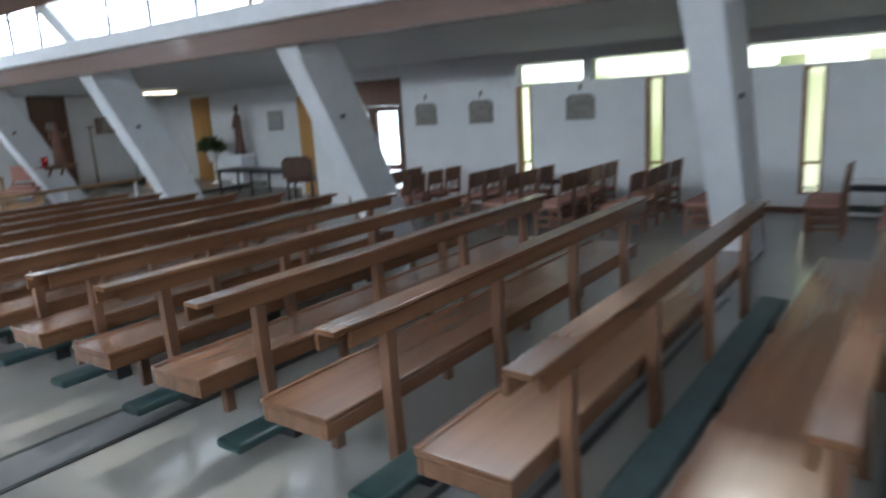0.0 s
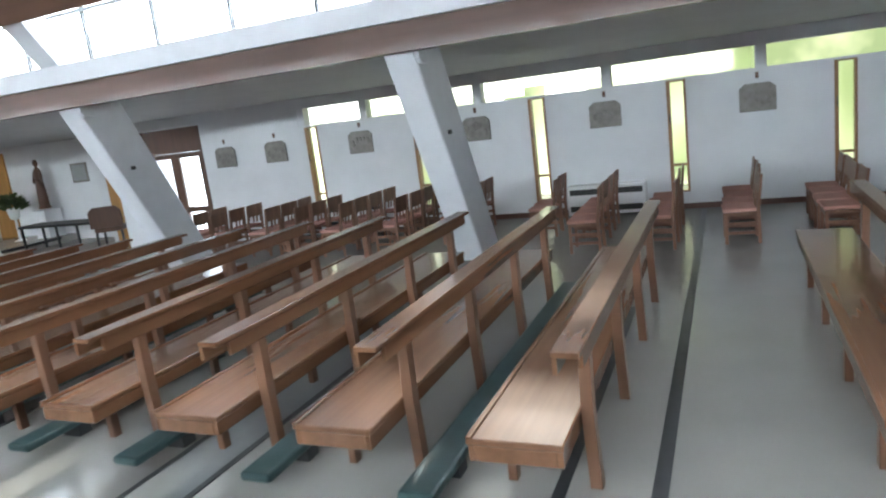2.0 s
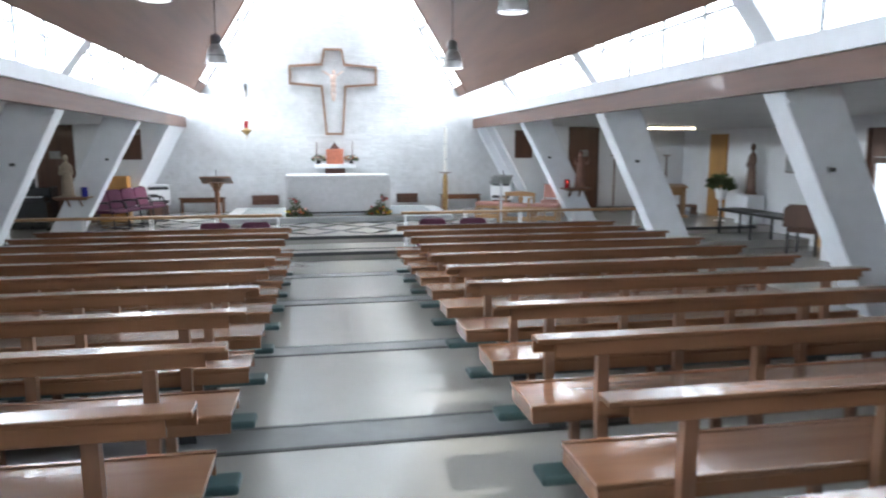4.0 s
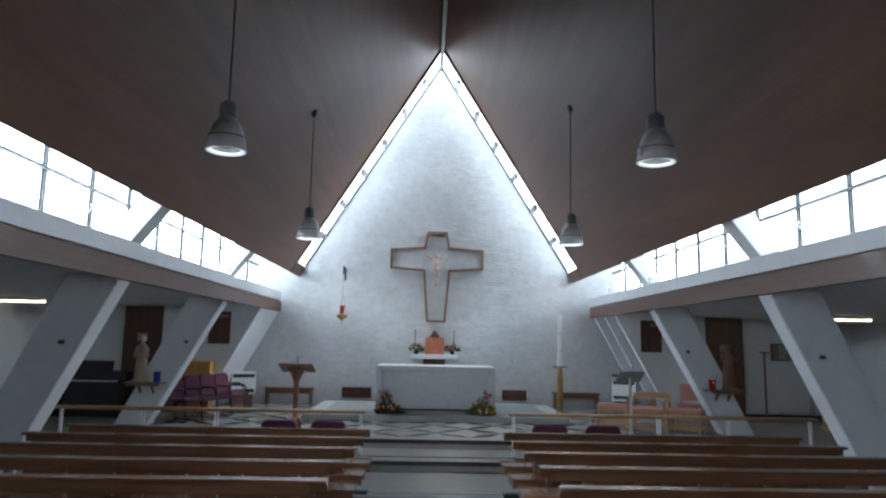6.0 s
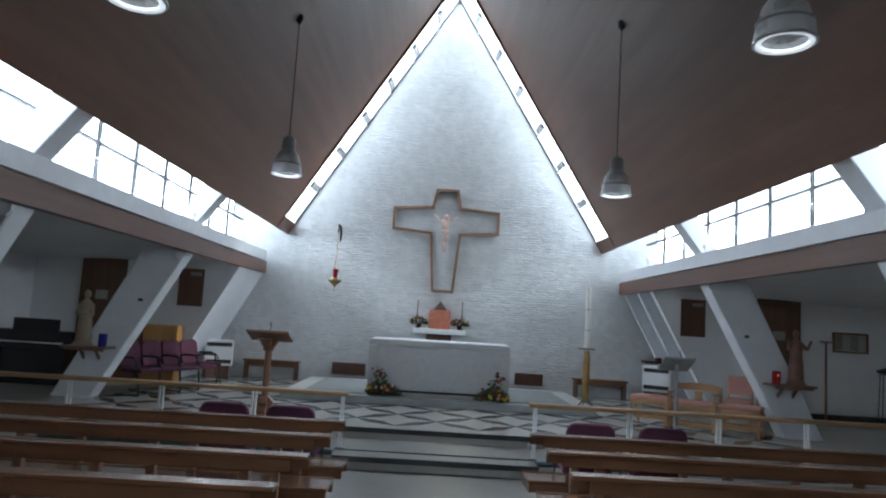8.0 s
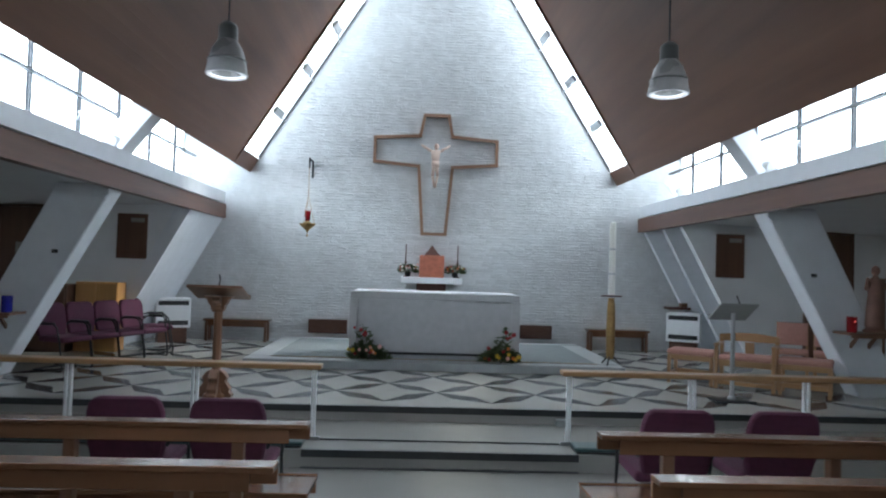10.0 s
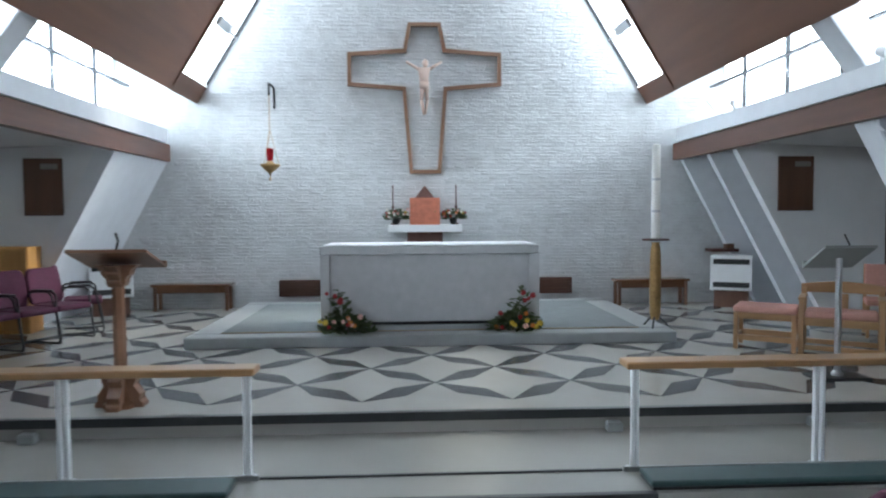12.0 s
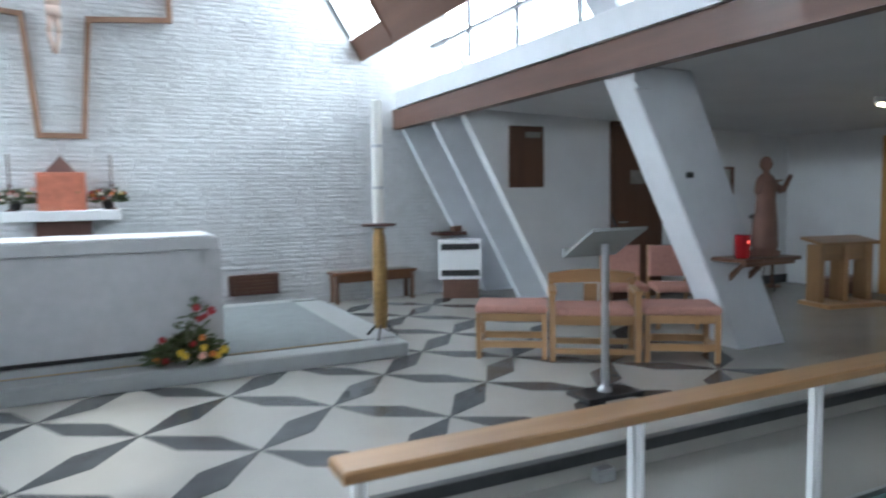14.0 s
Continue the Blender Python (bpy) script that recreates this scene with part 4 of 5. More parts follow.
def build_heater(m, width=0.72, height=0.52, depth=0.22, label="white convector heater with black grilles on the wall"):
    h = thing("convector_heater", (0, 0, 0), label, "heater", "convector heaters")
    part("casing", box(-width / 2, 0, 0, width / 2, depth, height, 0.012, seg=2), M_WHITE, h)
    for z in (0.05, height - 0.13):
        g_ = part("grille", box(-width / 2 + 0.04, -0.006, z, width / 2 - 0.04, -0.0005, z + 0.08), M_BLACK, h)
        for k in range(3):
            part("bar", box(-width / 2 + 0.045, -0.010, z + 0.014 + 0.022 * k, width / 2 - 0.045, -0.0065, z + 0.022 + 0.022 * k), M_STRIP, g_)
    h.matrix_basis = m
    return h


for x, y, turn in ((4.70, 20.88, -28), (-4.70, 20.88, 28)):
    h = build_heater(pose(x, y, 0.24, 0, 0, turn), 0.60, 0.54, 0.36)
    part("plinth", box(-0.25, 0.03, SANCT - 0.24, 0.25, 0.30, -0.001, 0.005), M_FASCIA, h, "red-brown timber plinth")
build_heater(pose(SIDE - 0.24, 2.60, 0.03, 0, 0, -90), 1.1, 0.42, 0.235)
build_heater(pose(SIDE - 0.24, 6.80, 0.03, 0, 0, -90), 1.2, 0.42, 0.235)
ls = thing("wall_shelf", (4.80, 21.42, 0.82), "small red-brown shelf with a box above the heater", "shelf")
part("board", box(-0.22, -0.14, 0, 0.22, 0.14, 0.05, 0.004), M_ROOFLET, ls)
part("box", box(0.05, -0.08, 0.051, 0.17, 0.06, 0.13, 0.004), M_DOOR, ls)

# doors and panels on the end walls
for sx, side in ((1, "east"), (-1, "west")):
    d = tagged(new("door_" + side), "closed dark brown veneered door with a frame", "door", kind="structure")
    x0, x1 = sorted((sx * 6.31, sx * 7.17))
    part("leaf", box(x0 + 0.05, 19.675, SANCT + 0.006, x1 - 0.05, 19.716, 2.26, 0.003), M_DOOR, d)
    part("frame", box(x0, 19.665, SANCT, x0 + 0.048, 19.718, 2.31), M_DOOR, d)
    part("frame", box(x1 - 0.048, 19.665, SANCT, x1, 19.718, 2.31), M_DOOR, d)
    part("frame", box(x0 + 0.049, 19.665, 2.262, x1 - 0.049, 19.718, 2.31), M_DOOR, d)
    hx = x0 + 0.12 if sx > 0 else x1 - 0.12
    part("handle", bent([(hx, 19.674, 1.0), (hx, 19.63, 1.0), (hx + sx * 0.1, 19.63, 1.0)], 0.009, 8), M_STEEL, d)
    part("notice", box((x0 + x1) / 2 - 0.12, 19.668, 1.50, (x0 + x1) / 2 + 0.12, 19.6745, 1.68), M_PICTURE, d)
    x0, x1 = sorted((sx * 4.77, sx * 5.26))
    b = thing("hymn_board", ((x0 + x1) / 2, 19.718, 1.47), "dark brown board with a small white card on the wall", "board", "wall boards")
    w = (x1 - x0) / 2
    part("panel", box(-w, -0.03, 0, w, -0.002, 0.74, 0.004), M_DOOR, b)
    part("card", box(-0.02, -0.036, 0.60, w - 0.05, -0.031, 0.67), M_PICTURE, b)
structure("baseboard_east", box(7.19, 19.69, SANCT, 9.74, 19.717, 0.10), M_STRIP, "dark skirting board")
structure("baseboard_side", box(SIDE - 0.02, BACK, 0.0, SIDE - 0.002, 9.8, 0.075), M_FASCIA, "brown skirting board")

pf = thing("framed_picture", (8.19, 19.718, 1.33), "wide brown framed picture of pale panels", "picture")
for x0, x1, z0, z1 in ((-0.36, 0.36, 0.0, 0.04), (-0.36, 0.36, 0.36, 0.40), (-0.36, -0.32, 0.041, 0.359), (0.32, 0.36, 0.041, 0.359)):
    part("frame", box(x0, -0.04, z0, x1, -0.003, z1, 0.003), M_CHAIR, pf)
for k in range(4):
    part("panel", box(-0.31 + 0.158 * k, -0.02, 0.045, -0.165 + 0.158 * k, -0.004, 0.355), M_TILE_W if k % 2 else M_PICTURE, pf)


M_PALE_PLASTER = mat("pale_plaster_figure", (0.34, 0.27, 0.20), 0.6, scale=6, vary=0.2, bump=0.2)


def statue(m, label, arms):
    bm = bmesh.new()
    lathe([(0.16, 0.0), (0.17, 0.04), (0.13, 0.06), (0.135, 0.10), (0.12, 0.35), (0.10, 0.55), (0.115, 0.66), (0.09, 0.76), (0.04, 0.80), (0.04, 0.82)], 16, bm=bm)
    for v in bm.verts:
        v.co.y *= 0.75
        if 0.08 < v.co.z < 0.6:
            a = math.atan2(v.co.y, v.co.x)
            f = 1 + 0.06 * math.sin(a * 7)
            v.co.x *= f
            v.co.y *= f
    ball((0, 0, 0.89), 0.065, bm, (0.9, 0.95, 1.2))
    for sx in (-1, 1):
        if arms:
            rod((sx * 0.09, 0, 0.72), (sx * 0.17, -0.05, 0.62), 0.034, 8, bm)
            rod((sx * 0.17, -0.05, 0.62), (sx * 0.20, -0.12, 0.78), 0.028, 8, bm, 0.02)
        else:
            rod((sx * 0.10, 0, 0.72), (sx * 0.13, -0.04, 0.52), 0.036, 8, bm)
            rod((sx * 0.13, -0.04, 0.52), (sx * 0.02, -0.12, 0.58), 0.028, 8, bm, 0.02)
    ob = smooth(mesh_ob("statue", bm, M_PLASTER if arms else M_PALE_PLASTER))
    ob.matrix_basis = m
    return tagged(ob, label, "statue")


for sx, tx, ty, lift in ((1, 5.38, 16.70, 0.05), (-1, -5.42, 16.70, 0.0)):
    t = thing("column_shelf", (tx, ty, SANCT + lift), "dark wooden shelf bracketed to the raking column", "shelf", "column shelves")
    part("top", box(-0.34, -0.17, 0.768, 0.34, 0.188, 0.80, 0.005), M_CHAIR, t)
    part("apron", box(-0.30, -0.14, 0.735, 0.30, -0.118, 0.767, 0.003), M_CHAIR, t)
    for x in (-0.10, 0.14):
        part("strut", hull([(sx * x + dx, y_, z_) for dx in (-0.017, 0.017) for y_, z_ in ((0.0, 0.767), (0.04, 0.767), (0.185, 0.58), (0.185, 0.64))]), M_CHAIR, t)
    statue(pose(tx + sx * 0.09, ty, SANCT + 0.80 + lift, 0, 0, 0) @ Matrix.Scale(0.88, 4), "painted plaster statue with raised hands standing on the column shelf" if sx > 0 else "pale plaster statue in robes standing on the column shelf", sx > 0)
    v = thing("votive_lamp", (tx - 0.25 if sx > 0 else tx + 0.24, ty - 0.06, SANCT + 0.80 + lift), "red glass votive lamp on the column shelf" if sx > 0 else "blue glass votive lamp on the column shelf", "lamp")
    part("glass", lathe([(0.05, 0.0), (0.062, 0.02), (0.062, 0.19), (0.056, 0.20)], 16), M_REDGLASS if sx > 0 else M_BLUEGLASS, v)
    if sx > 0:
        part("flame", ball((0.0, -0.058, 0.14), 0.012), glow("votive_flame", (1.0, 0.10, 0.08), 4), v)

# prie-dieu and candle stands in the side chapel
pd = thing("prayer_desk", (8.42, 17.98, SANCT), "light oak prayer desk with open front", "prayer desk", "", -12)
part("top", hull([(x, y, z) for x in (-0.42, 0.42) for y, z in ((-0.16, 0.74), (0.18, 0.80), (0.18, 0.835), (-0.16, 0.775))]), M_OAK, pd)
for x in (-0.38, -0.03, 0.32):
    part("upright", box(x, -0.10, 0.05, x + 0.07, 0.12, 0.745, 0.004), M_OAKZ, pd)
part("rail", box(-0.309, -0.06, 0.55, -0.031, -0.03, 0.73, 0.003), M_OAK, pd)
part("rail", box(0.041, -0.06, 0.55, 0.319, -0.03, 0.73, 0.003), M_OAK, pd)
part("base", box(-0.42, -0.30, 0.0, 0.42, 0.20, 0.049, 0.005), M_OAK, pd)
kn = thing("prayer_desk_kneeler", (9.05, 18.40, SANCT), "low brown wooden kneeler behind the prayer desk", "kneeler")
part("board", box(-0.35, -0.15, 0.20, 0.35, 0.15, 0.26, 0.006), M_CHAIR, kn)
for sx in (-1, 1):
    part("end", box(sx * 0.33 - 0.02, -0.14, 0, sx * 0.33 + 0.02, 0.14, 0.199), M_CHAIR, kn)
for x in (7.55, 9.1):
    cs = thing("candle_stand", (x, 19.45, SANCT), "tall dark wooden candle stand against the wall", "candle stand", "candle stands")
    part("pole", lathe([(0.12, 0), (0.12, 0.02), (0.025, 0.05), (0.02, 1.5), (0.03, 1.52)], 12), M_PEWZ, cs)
    part("tray", lathe([(0.03, 1.521), (0.11, 1.54), (0.115, 1.56), (0.02, 1.56)], 14), M_CHAIR, cs)
vr = thing("votive_rack", (8.62, 19.25, SANCT), "dark metal votive candle rack on thin legs", "candle rack")
part("tray", lathe([(0.05, 0.98), (0.17, 1.02), (0.18, 1.06), (0.10, 1.09), (0.02, 1.12)], 14), M_BLACK, vr)
for a in range(4):
    part("leg", rod((0.12 * math.cos(a * 1.57 + 0.5), 0.12 * math.sin(a * 1.57 + 0.5), 1.0), (0.17 * math.cos(a * 1.57 + 0.5), 0.17 * math.sin(a * 1.57 + 0.5), 0.0), 0.009), M_BLACK, vr)

# cupboards and organ on the other side
cb = thing("cupboard", (-5.40, 19.53, SANCT), "yellow veneered cupboard beside the purple chairs", "cupboard")
part("body", box(-0.33, -0.15, 0.0, 0.33, 0.17, 1.10, 0.006), M_ORANGE, cb)
part("door", box(-0.32, -0.168, 0.05, -0.004, -0.151, 1.07, 0.003), M_ORANGE, cb)
part("door", box(0.004, -0.168, 0.05, 0.32, -0.151, 1.07, 0.003), M_ORANGE, cb)
cb2 = thing("brown_cabinet", (-6.12, 19.42, SANCT), "dark brown wooden cabinet beside the cupboard", "cabinet")
part("body", box(-0.36, -0.24, 0.0, 0.36, 0.24, 1.06, 0.006), M_DOOR, cb2)
part("door", box(-0.33, -0.258, 0.05, 0.33, -0.241, 1.02, 0.003), M_DOOR, cb2)
og = thing("organ", (-7.05, 18.1, SANCT), "black upright organ with a keyboard ledge", "organ")
part("case", box(-0.72, -0.05, 0, 0.72, 0.40, 0.92, 0.012), M_PIANO, og)
part("keyboard_ledge", box(-0.70, -0.38, 0.62, 0.70, -0.051, 0.72, 0.01), M_PIANO, og)
part("keys", box(-0.60, -0.34, 0.721, 0.60, -0.18, 0.735, 0.002), M_WHITE, og)
part("music_desk", box(-0.40, 0.02, 0.921, 0.40, 0.05, 1.12, 0.005), M_PIANO, og)
for sx in (-1, 1):
    part("cheek", box(sx * 0.71 - 0.03, -0.36, 0, sx * 0.71 + 0.03, -0.051, 0.619, 0.006), M_PIANO, og)

# side chapel furniture
for y0, y1, z1 in ((13.48, 14.22, 1.92), (17.55, 18.28, 2.08)):
    structure("trim_veneer_panel", box(9.69, y0, -0.3, 9.747, y1, z1, 0.004), M_ORANGE, "tall orange veneer wall panel")
statue(pose(9.45, 16.1, 0.66, 0, 0, -90) @ Matrix.Diagonal((1.0, 1.0, 1.22, 1)), "dark plaster statue on a white plinth in the side chapel", False).data.materials[0] = M_DOOR
pl = thing("plinth", (9.45, 16.1, SANCT - 0.03), "white square plinth under the statue", "plinth")
part("block", box(-0.22, -0.22, 0, 0.22, 0.22, 0.69, 0.008), M_WALL, pl)
bt = thing("long_table", (8.6, 15.15, SANCT if 15.15 > NOSE_Y else PLATFORM), "long low black table in the side chapel", "table")
part("top", box(-0.3, -1.75, 0.52, 0.3, 0.45, 0.58, 0.006), M_BLACK, bt)
for sy in (-0.7, 0.40):
    for sx in (-0.25, 0.25):
        part("leg", box(sx - 0.02, sy - 0.02, 0, sx + 0.02, sy + 0.02, 0.519), M_BLACK, bt)
dc = thing("dark_armchair", (8.45, 12.9, ground(12.9)), "dark brown round-backed armchair by the table", "chair", "", -60)
part("seat", box(-0.28, -0.26, 0.42, 0.28, 0.26, 0.52, 0.03, seg=2), M_DOOR, dc)
part("backrest", prism([(-0.32, 0.52), (0.32, 0.52), (0.32, 0.86), (0.22, 0.95), (-0.22, 0.95), (-0.32, 0.86)], "y", -0.32, -0.25, 0.015), M_DOOR, dc)
for sx in (-1, 1):
    for y in (-0.22, 0.22):
        part("leg", box(sx * 0.25 - 0.02, y - 0.02, 0, sx * 0.25 + 0.02, y + 0.02, 0.419), M_BLACK, dc)


def leaf_mound(bm, n, rx, ry, rz, size, seed, lift=0.0):
    rnd = random.Random(seed)
    for _ in range(n):
        a, b, r = rnd.uniform(0, 6.283), math.asin(rnd.uniform(0.0, 1)), rnd.uniform(0.55, 1.0)
        c = Vector((rx * r * math.cos(a) * math.cos(b), ry * r * math.sin(a) * math.cos(b), rz * r * math.sin(b) + lift))
        out = Vector((math.cos(a), math.sin(a), rnd.uniform(-0.3, 1.0))).normalized()
        side = out.cross(Vector((rnd.uniform(-1, 1), rnd.uniform(-1, 1), rnd.uniform(-1, 1)))).normalized()
        s = size * rnd.uniform(0.6, 1.3)
        vs = [bm.verts.new(c - out * s), bm.verts.new(c + side * s * 0.3), bm.verts.new(c + out * s), bm.verts.new(c - side * s * 0.3)]
        bm.faces.new(vs)
    return bm


BLOOM = {"red": mat("red_petal", (0.34, 0.025, 0.03), 0.6, vary=0.3), "orange": mat("orange_petal", (0.58, 0.19, 0.04), 0.6, vary=0.25),
         "yellow": mat("yellow_petal", (0.62, 0.44, 0.05), 0.6, vary=0.2), "pink": mat("pink_petal", (0.75, 0.45, 0.40), 0.6, vary=0.2),
         "white": mat("white_petal", (0.82, 0.80, 0.70), 0.6, vary=0.1)}


def bloom(c, r, seed):
    bm = bmesh.new()
    rnd = random.Random(seed)
    for ring, n in ((1.0, 9), (0.6, 6)):
        for k in range(n):
            a = 6.283 * k / n + rnd.uniform(-0.2, 0.2)
            d = Vector((math.cos(a), -0.35 - (1 - ring), math.sin(a)))
            s = Vector((-math.sin(a), 0, math.cos(a)))
            p = Vector(c)
            vs = [bm.verts.new(p), bm.verts.new(p + d * r * ring * 0.7 + s * r * 0.28), bm.verts.new(p + d * r * ring), bm.verts.new(p + d * r * ring * 0.7 - s * r * 0.28)]
            bm.faces.new(vs)
    ball((c[0], c[1] - r * 0.25, c[2]), r * 0.35, bm, sub=1)
    return bm


def arrangement(place, mirror, scale, label, seed, tall=True, vase=False):
    f = thing("flower_arrangement", place, label, "flowers", "flower arrangements")
    rnd = random.Random(seed)
    bm = bmesh.new()
    leaf_mound(bm, 520, 0.37 * scale, 0.20 * scale, 0.27 * scale, 0.055 * scale, seed, 0.02 if not vase else 0.14 * scale)
    if tall:
        leaf_mound(bm, 170, 0.16 * scale, 0.10 * scale, 0.56 * scale, 0.05 * scale, seed + 1, 0.05)
        for v in bm.verts:
            v.co.x += mirror * (v.co.z / scale) * 0.25 * scale - mirror * 0.08 * scale
    part("foliage", bm, M_LEAF, f)
    if vase:
        part("vase", lathe([(0.05 * scale, 0), (0.09 * scale, 0.06 * scale), (0.10 * scale, 0.14 * scale), (0.07 * scale, 0.18 * scale)], 14), M_BLACK, f)
    cols = list(BLOOM)
    for k in range(16):
        col = cols[rnd.choice([0, 1, 1, 1, 2, 2, 2, 3])] if not vase else cols[rnd.choice([0, 3, 3, 1, 2, 4, 4])]
        x, z = rnd.uniform(-0.32, 0.32) * scale, rnd.uniform(0.07, 0.27) * scale
        if tall and k > 11:
            x, z, col = rnd.uniform(-0.05, 0.12) * scale * mirror, rnd.uniform(0.38, 0.58) * scale, "red"
        if tall:
            x += mirror * (z / scale) * 0.25 * scale - mirror * 0.08 * scale
        part("bloom", bloom((x, -0.20 * scale * math.sqrt(max(0.05, 1 - (x / (0.36 * scale)) ** 2)), z + (0.12 * scale if vase else 0)), 0.037 * scale * rnd.uniform(0.75, 1.25), seed * 50 + k), BLOOM[col], f)
    return f


arrangement((-1.04, 18.31, PZ), -1, 0.86, "mixed flowers and foliage standing before the altar", 11)
arrangement((0.98, 18.31, PZ), 1, 0.86, "mixed flowers and foliage standing before the altar", 23)
arrangement((-0.48, FRONT - 0.24, 1.296), 1, 0.62, "pink and white flowers in a dark vase on the shelf", 31, False, True)
arrangement((0.42, FRONT - 0.24, 1.296), 1, 0.62, "pink and white flowers in a dark vase on the shelf", 43, False, True)
pp = thing("pot_plant", (9.1, 16.75, SANCT), "leafy green plant in a white pot on a stand", "plant")
part("pot", lathe([(0.11, 0.55), (0.15, 0.78), (0.14, 0.79)], 16), M_WHITE, pp)
part("stand", lathe([(0.14, 0), (0.03, 0.04), (0.03, 0.5), (0.12, 0.549)], 14), M_WHITE, pp)
bm = bmesh.new()
leaf_mound(bm, 260, 0.34, 0.34, 0.36, 0.11, 77, 0.78)
part("leaves", bm, M_LEAF, pp)

# stations on the aisle wall
for y in (0.60, 2.56, 4.50, 6.53, 8.23, 9.33):
    s = thing("station_plaque", (SIDE, y, 1.24), "grey relief plaque with an arched top on the wall", "plaque", "wall plaques")
    part("relief", prism([(-0.22, 0.0), (0.22, 0.0), (0.22, 0.30), (0.15, 0.36), (-0.15, 0.36), (-0.22, 0.30)], "x", -0.035, -0.002, 0.004), M_PICTURE, s)
    rnd = random.Random(int(y * 100))
    for k in range(5):
        part("raised_detail", ball((-0.036, -0.14 + 0.07 * k, rnd.uniform(0.10, 0.24)), rnd.uniform(0.035, 0.06), None, (0.25, 0.8, 1.3), 1), M_PICTURE, s)
    part("number_cross", box(-0.014, -0.02, 0.42, -0.002, 0.02, 0.50), M_FASCIA, s)
s7 = thing("framed_print", (9.747, 15.05, 1.18), "grey framed print on the chapel wall", "picture")
part("frame", box(-0.03, -0.26, 0, -0.003, 0.26, 0.45, 0.004), M_PICTURE, s7)
part("print", box(-0.034, -0.22, 0.04, -0.031, 0.22, 0.41), M_STEP, s7)

# glazed double door
gd = tagged(new("door_glazed"), "glazed double door in dark timber under a solid panel", "door", kind="structure")
part("transom_panel", box(SIDE + 0.02, DOOR_Y0 + 0.06, 1.60, SIDE + 0.09, DOOR_Y1 - 0.06, 2.055), M_DOOR, gd)
zb = ground(10.5)
for y0, y1 in ((DOOR_Y0, DOOR_Y0 + 0.055), (DOOR_Y1 - 0.055, DOOR_Y1)):
    part("jamb", box(SIDE - 0.01, y0, zb, SIDE + 0.12, y1, 2.056), M_DOOR, gd)
midy = (DOOR_Y0 + DOOR_Y1) / 2
for y0, y1 in ((DOOR_Y0 + 0.06, midy - 0.003), (midy + 0.003, DOOR_Y1 - 0.06)):
    leaf = part("leaf", box(SIDE + 0.03, y0, zb + 0.02, SIDE + 0.075, y0 + 0.09, 1.595), M_DOOR, gd)
    part("stile", box(SIDE + 0.03, y1 - 0.09, zb + 0.02, SIDE + 0.075, y1, 1.595), M_DOOR, leaf)
    for z0, z1 in ((zb + 0.02, 0.12), (0.47, 0.57), (1.50, 1.595)):
        part("rail", box(SIDE + 0.032, y0 + 0.091, z0, SIDE + 0.073, y1 - 0.091, z1), M_DOOR, leaf)
    part("glazing", box(SIDE + 0.05, y0 + 0.092, 0.122, SIDE + 0.056, y1 - 0.092, 1.498), M_CLEAR, leaf).visible_shadow = False

# ceiling fittings
for sx, y in ((1, 16.8), (-1, 16.3)):
    tb = thing("tube_light", (sx * 7.75, y, 2.19), "slim lit fluorescent tube under the aisle ceiling", "lamp", "tube lights")
    part("batten", box(-0.62, -0.03, 0.02, 0.62, 0.03, 0.075, 0.004), M_WHITE, tb)
    part("tube", rod((-0.6, 0, 0.0), (0.6, 0, 0.0), 0.018, 12), M_TUBE, tb)


def build_pendant(x, y, z):
    roof_z = APEX_Z - (APEX_Z - EAVE_Z) / EAVE_X * abs(x)
    p = thing("pendant_lamp", (x, y, z), "bell-shaped grey pendant lamp hanging from the roof", "lamp", "pendant lamps")
    shade = part("shade", lathe([(0.190, 0.0), (0.198, 0.01), (0.182, 0.12), (0.142, 0.25), (0.088, 0.33), (0.08, 0.335), (0.132, 0.245), (0.172, 0.115), (0.185, 0.012)], 32, cap=False), M_ALU, p)
    smooth(shade)
    part("rim", lathe([(0.188, -0.012), (0.204, -0.008), (0.204, 0.008), (0.188, 0.012)], 32, cap=False), M_STEEL, p)
    part("gear_case", lathe([(0.088, 0.332), (0.092, 0.34), (0.088, 0.47), (0.06, 0.50), (0.02, 0.52)], 24), M_DUCT, p)
    part("joint_band", lathe([(0.183, 0.118), (0.188, 0.121), (0.187, 0.135), (0.181, 0.138)], 32, cap=False), M_DUCT, p)
    part("reflector", lathe([(0.02, 0.14), (0.10, 0.10), (0.165, 0.03), (0.165, 0.022), (0.02, 0.06)], 24), M_ALU, p)
    part("diffuser_ring", lathe([(0.150, -0.004), (0.184, -0.014), (0.184, 0.004), (0.150, 0.010)], 32, cap=False), M_LAMPGLOW, p, "bright diffuser ring")
    part("cord", rod((0, 0, 0.515), (0, 0, roof_z - z - 0.06), 0.008, 6), M_BLACK, p)
    part("ceiling_hook", lathe([(0.02, 0), (0.05, 0.04), (0.05, 0.12)], 12, (0, 0, roof_z - z - 0.10)), M_BLACK, p)


for y, z, dx in ((6.1, 3.46, -0.04), (10.55, 3.49, -0.08), (15.0, 3.28, 0.0)):
    for x in (-2.25, 2.12):
        build_pendant(x + dx, y, z)

# spot lamps clipped to the sill
for x, y in ((-4.0, 16.6), (4.0, 16.6), (-4.0, 19.4), (4.0, 19.4)):
    s = thing("spot_lamp", (x, y, 2.79), "small white spot lamp on the beam ledge", "lamp", "spot lamps")
    part("bracket", box(-0.02, -0.02, 0, 0.02, 0.02, 0.06), M_WHITE, s)
    part("head", rod((0, 0.05, 0.10), (0, -0.09, 0.06), 0.045, 12, None, 0.06), M_WHITE, s)

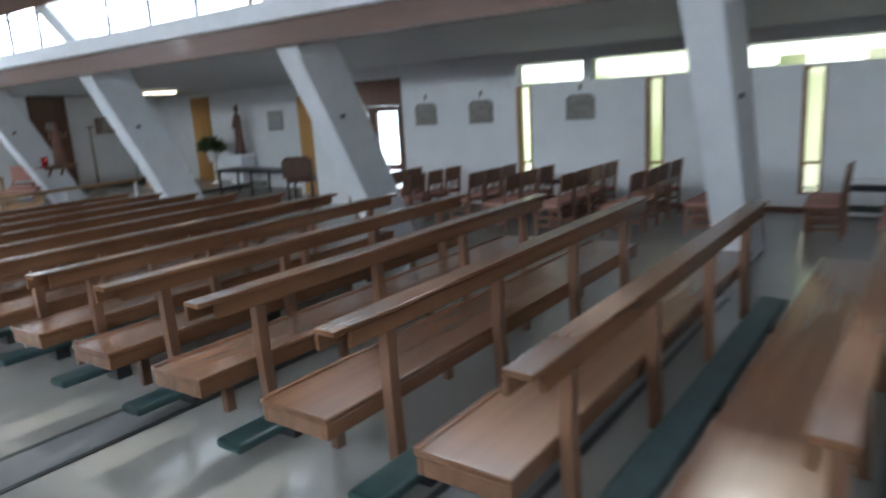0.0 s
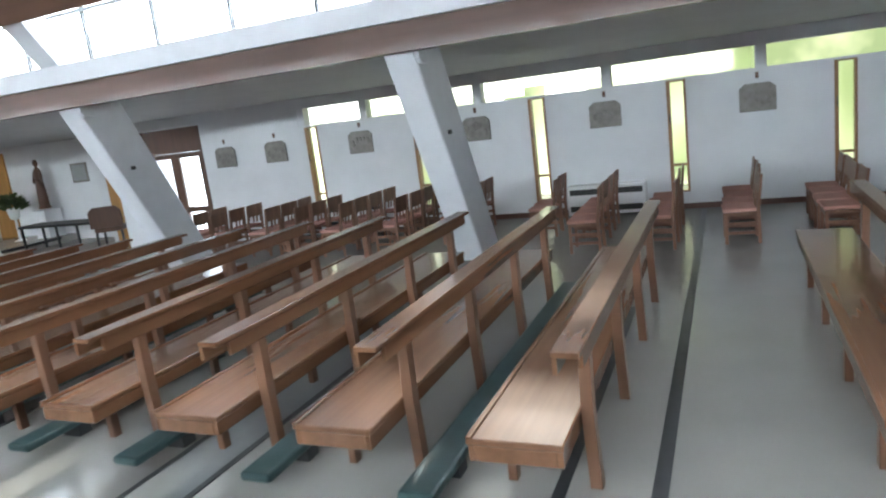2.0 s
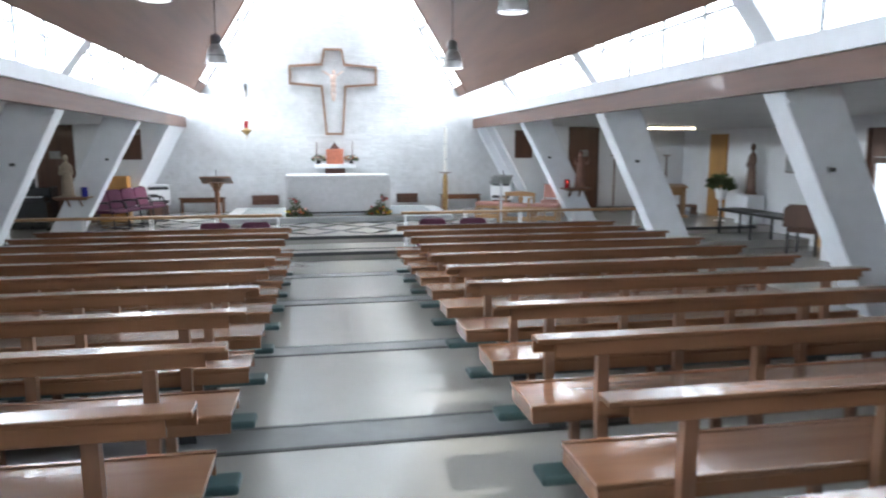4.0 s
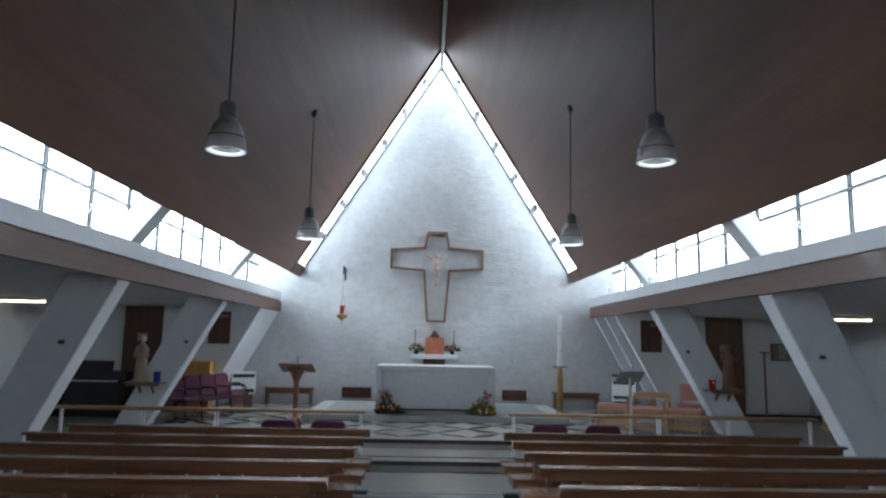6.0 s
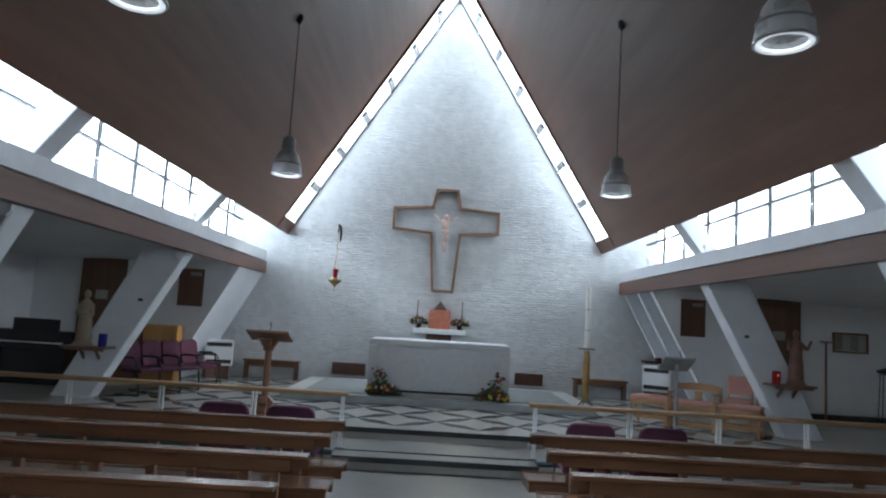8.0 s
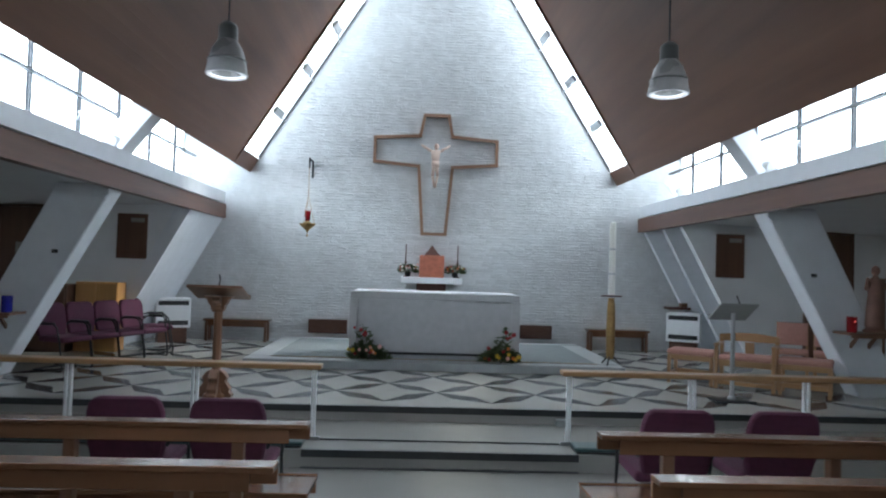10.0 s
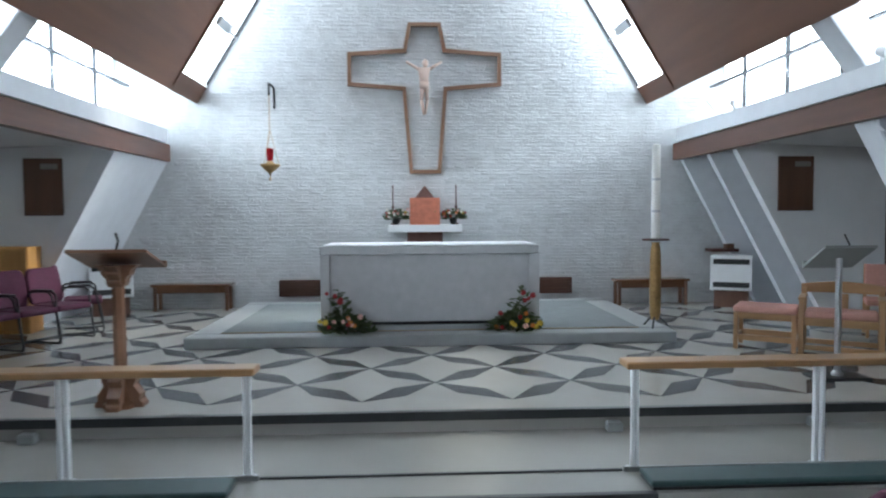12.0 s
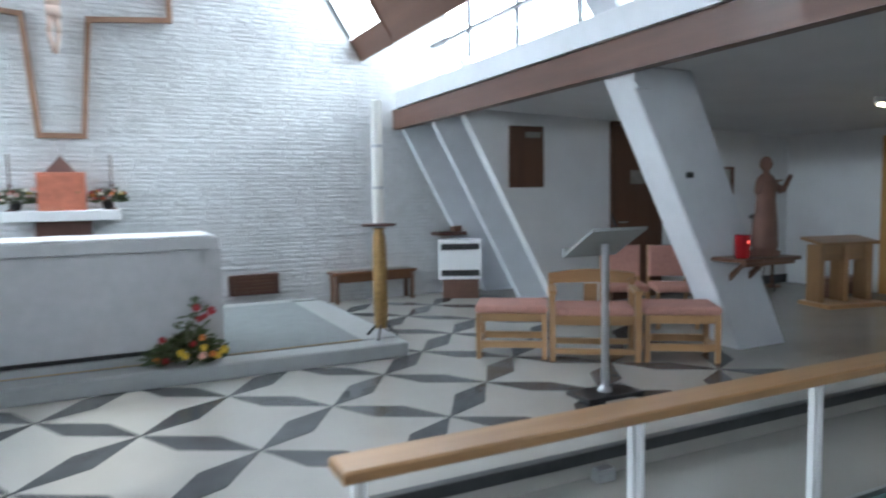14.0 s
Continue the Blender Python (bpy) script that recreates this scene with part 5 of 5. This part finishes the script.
# ---- pieces of floor and wall ----
# dark marble lozenges between the nodes of a square lattice
AX, AY, NX, NY = 0.597, 0.585, -0.05, 16.50
lz = bmesh.new()
half = math.hypot(AX, AY) / 2
hull([(u, v, z) for z in (-0.01, 0.004) for u, v in ((-half, 0), (0.05, 0.125), (half, 0), (-0.05, -0.125))], lz)
bmesh.ops.recalc_face_normals(lz, faces=lz.faces)
lozenge = bpy.data.meshes.new("lozenge")
lz.to_mesh(lozenge)
lozenge.materials.append(M_TILE_D)
lz.free()
floor_s = bpy.data.objects["floor_sanctuary"]
count = 0
for i in range(-9, 10):
    for j in range(-3, 9):
        if (i + j) % 2:
            continue
        for s in (1, -1):
            x, y = NX + AX * (i + 0.5), NY + AY * (j + 0.5 * s)
            if not (NOSE_Y + 0.35 < y < 21.3 and abs(x) < 5.3) or count >= 300 or (abs(x) < 2.6 and 18.45 < y < 21.0):
                continue
            ob = new("lozenge", lozenge)
            ob.parent = floor_s
            ob.matrix_basis = pose(x, y, SANCT, 0, 0, math.degrees(math.atan2(AY * s, AX)))
            count += 1

# rough split stone of the altar wall: the pieces round the altar singly, the rest together
rng = np.random.default_rng(5)
wall = bpy.data.objects["wall_altar"]


def stone_points(length, high):
    d = rng.uniform(0.001, 0.007, 4)
    j = rng.uniform(-0.006, 0.006, 8)
    h = length / 2
    return [(-h, 0.01, 0.0), (h, 0.01, 0.0), (h, 0.01, high), (-h, 0.01, high),
            (-h + 0.003, -d[0], 0.003 + j[0]), (h - 0.003, -d[1], 0.003 + j[1]), (h - 0.003, -d[2], high - 0.003 + j[2]), (-h + 0.003, -d[3], high - 0.003 + j[3]),
            (float(rng.uniform(-0.3, 0.3)) * length, -float(d.max()) - float(rng.uniform(0, 0.005)), high * float(rng.uniform(0.3, 0.7)))]


STONE_FACES = [(4, 5, 8), (5, 6, 8), (6, 7, 8), (7, 4, 8), (0, 1, 5, 4), (1, 2, 6, 5), (2, 3, 7, 6), (3, 0, 4, 7)]
COURSES = (0.045, 0.055, 0.065)
LENGTHS = (0.16, 0.22, 0.28, 0.36)
variants = {}
for high in COURSES:
    for length in LENGTHS:
        for k in range(3):
            me = bpy.data.meshes.new("stone")
            me.from_pydata(stone_points(length, high), [], STONE_FACES)
            me.materials.append(M_BRICK)
            variants[high, length, k] = me
verts, faces = [], []
single = 0
z = SANCT
while z < APEX_Z - 0.3:
    high = COURSES[int(rng.integers(3))]
    if z < 2.33:
        lim = 5.3 - max(0.0, z) * 0.5
    elif z < 3.4:
        lim = 3.95 if z < 2.75 else 4.6
    else:
        lim = EAVE_X * (APEX_Z - 0.12 - z) / (APEX_Z - EAVE_Z)
    x = -lim - float(rng.uniform(0, 0.1))
    while x < lim:
        length = LENGTHS[int(rng.integers(4))]
        c_ = x + length / 2
        x += length + 0.002
        if abs(c_) + length / 2 > lim:
            continue
        if abs(c_) < 1.45 and 1.10 < z < 2.1 and single < 300:
            ob = new("stone", variants[high, length, int(rng.integers(3))])
            ob.parent = wall
            ob.matrix_basis = pose(c_, FRONT, z)
            single += 1
            continue
        b0 = len(verts)
        verts += [(px + c_, py + FRONT, pz + z) for px, py, pz in stone_points(length, high)]
        faces += [tuple(b0 + q for q in f) for f in STONE_FACES]
    z += high + 0.002
me = bpy.data.meshes.new("stonework")
me.from_pydata(verts, [], faces)
me.materials.append(M_BRICK)
rest = new("stonework", me)
rest.parent = wall
tagged(rest, kind="stuff")
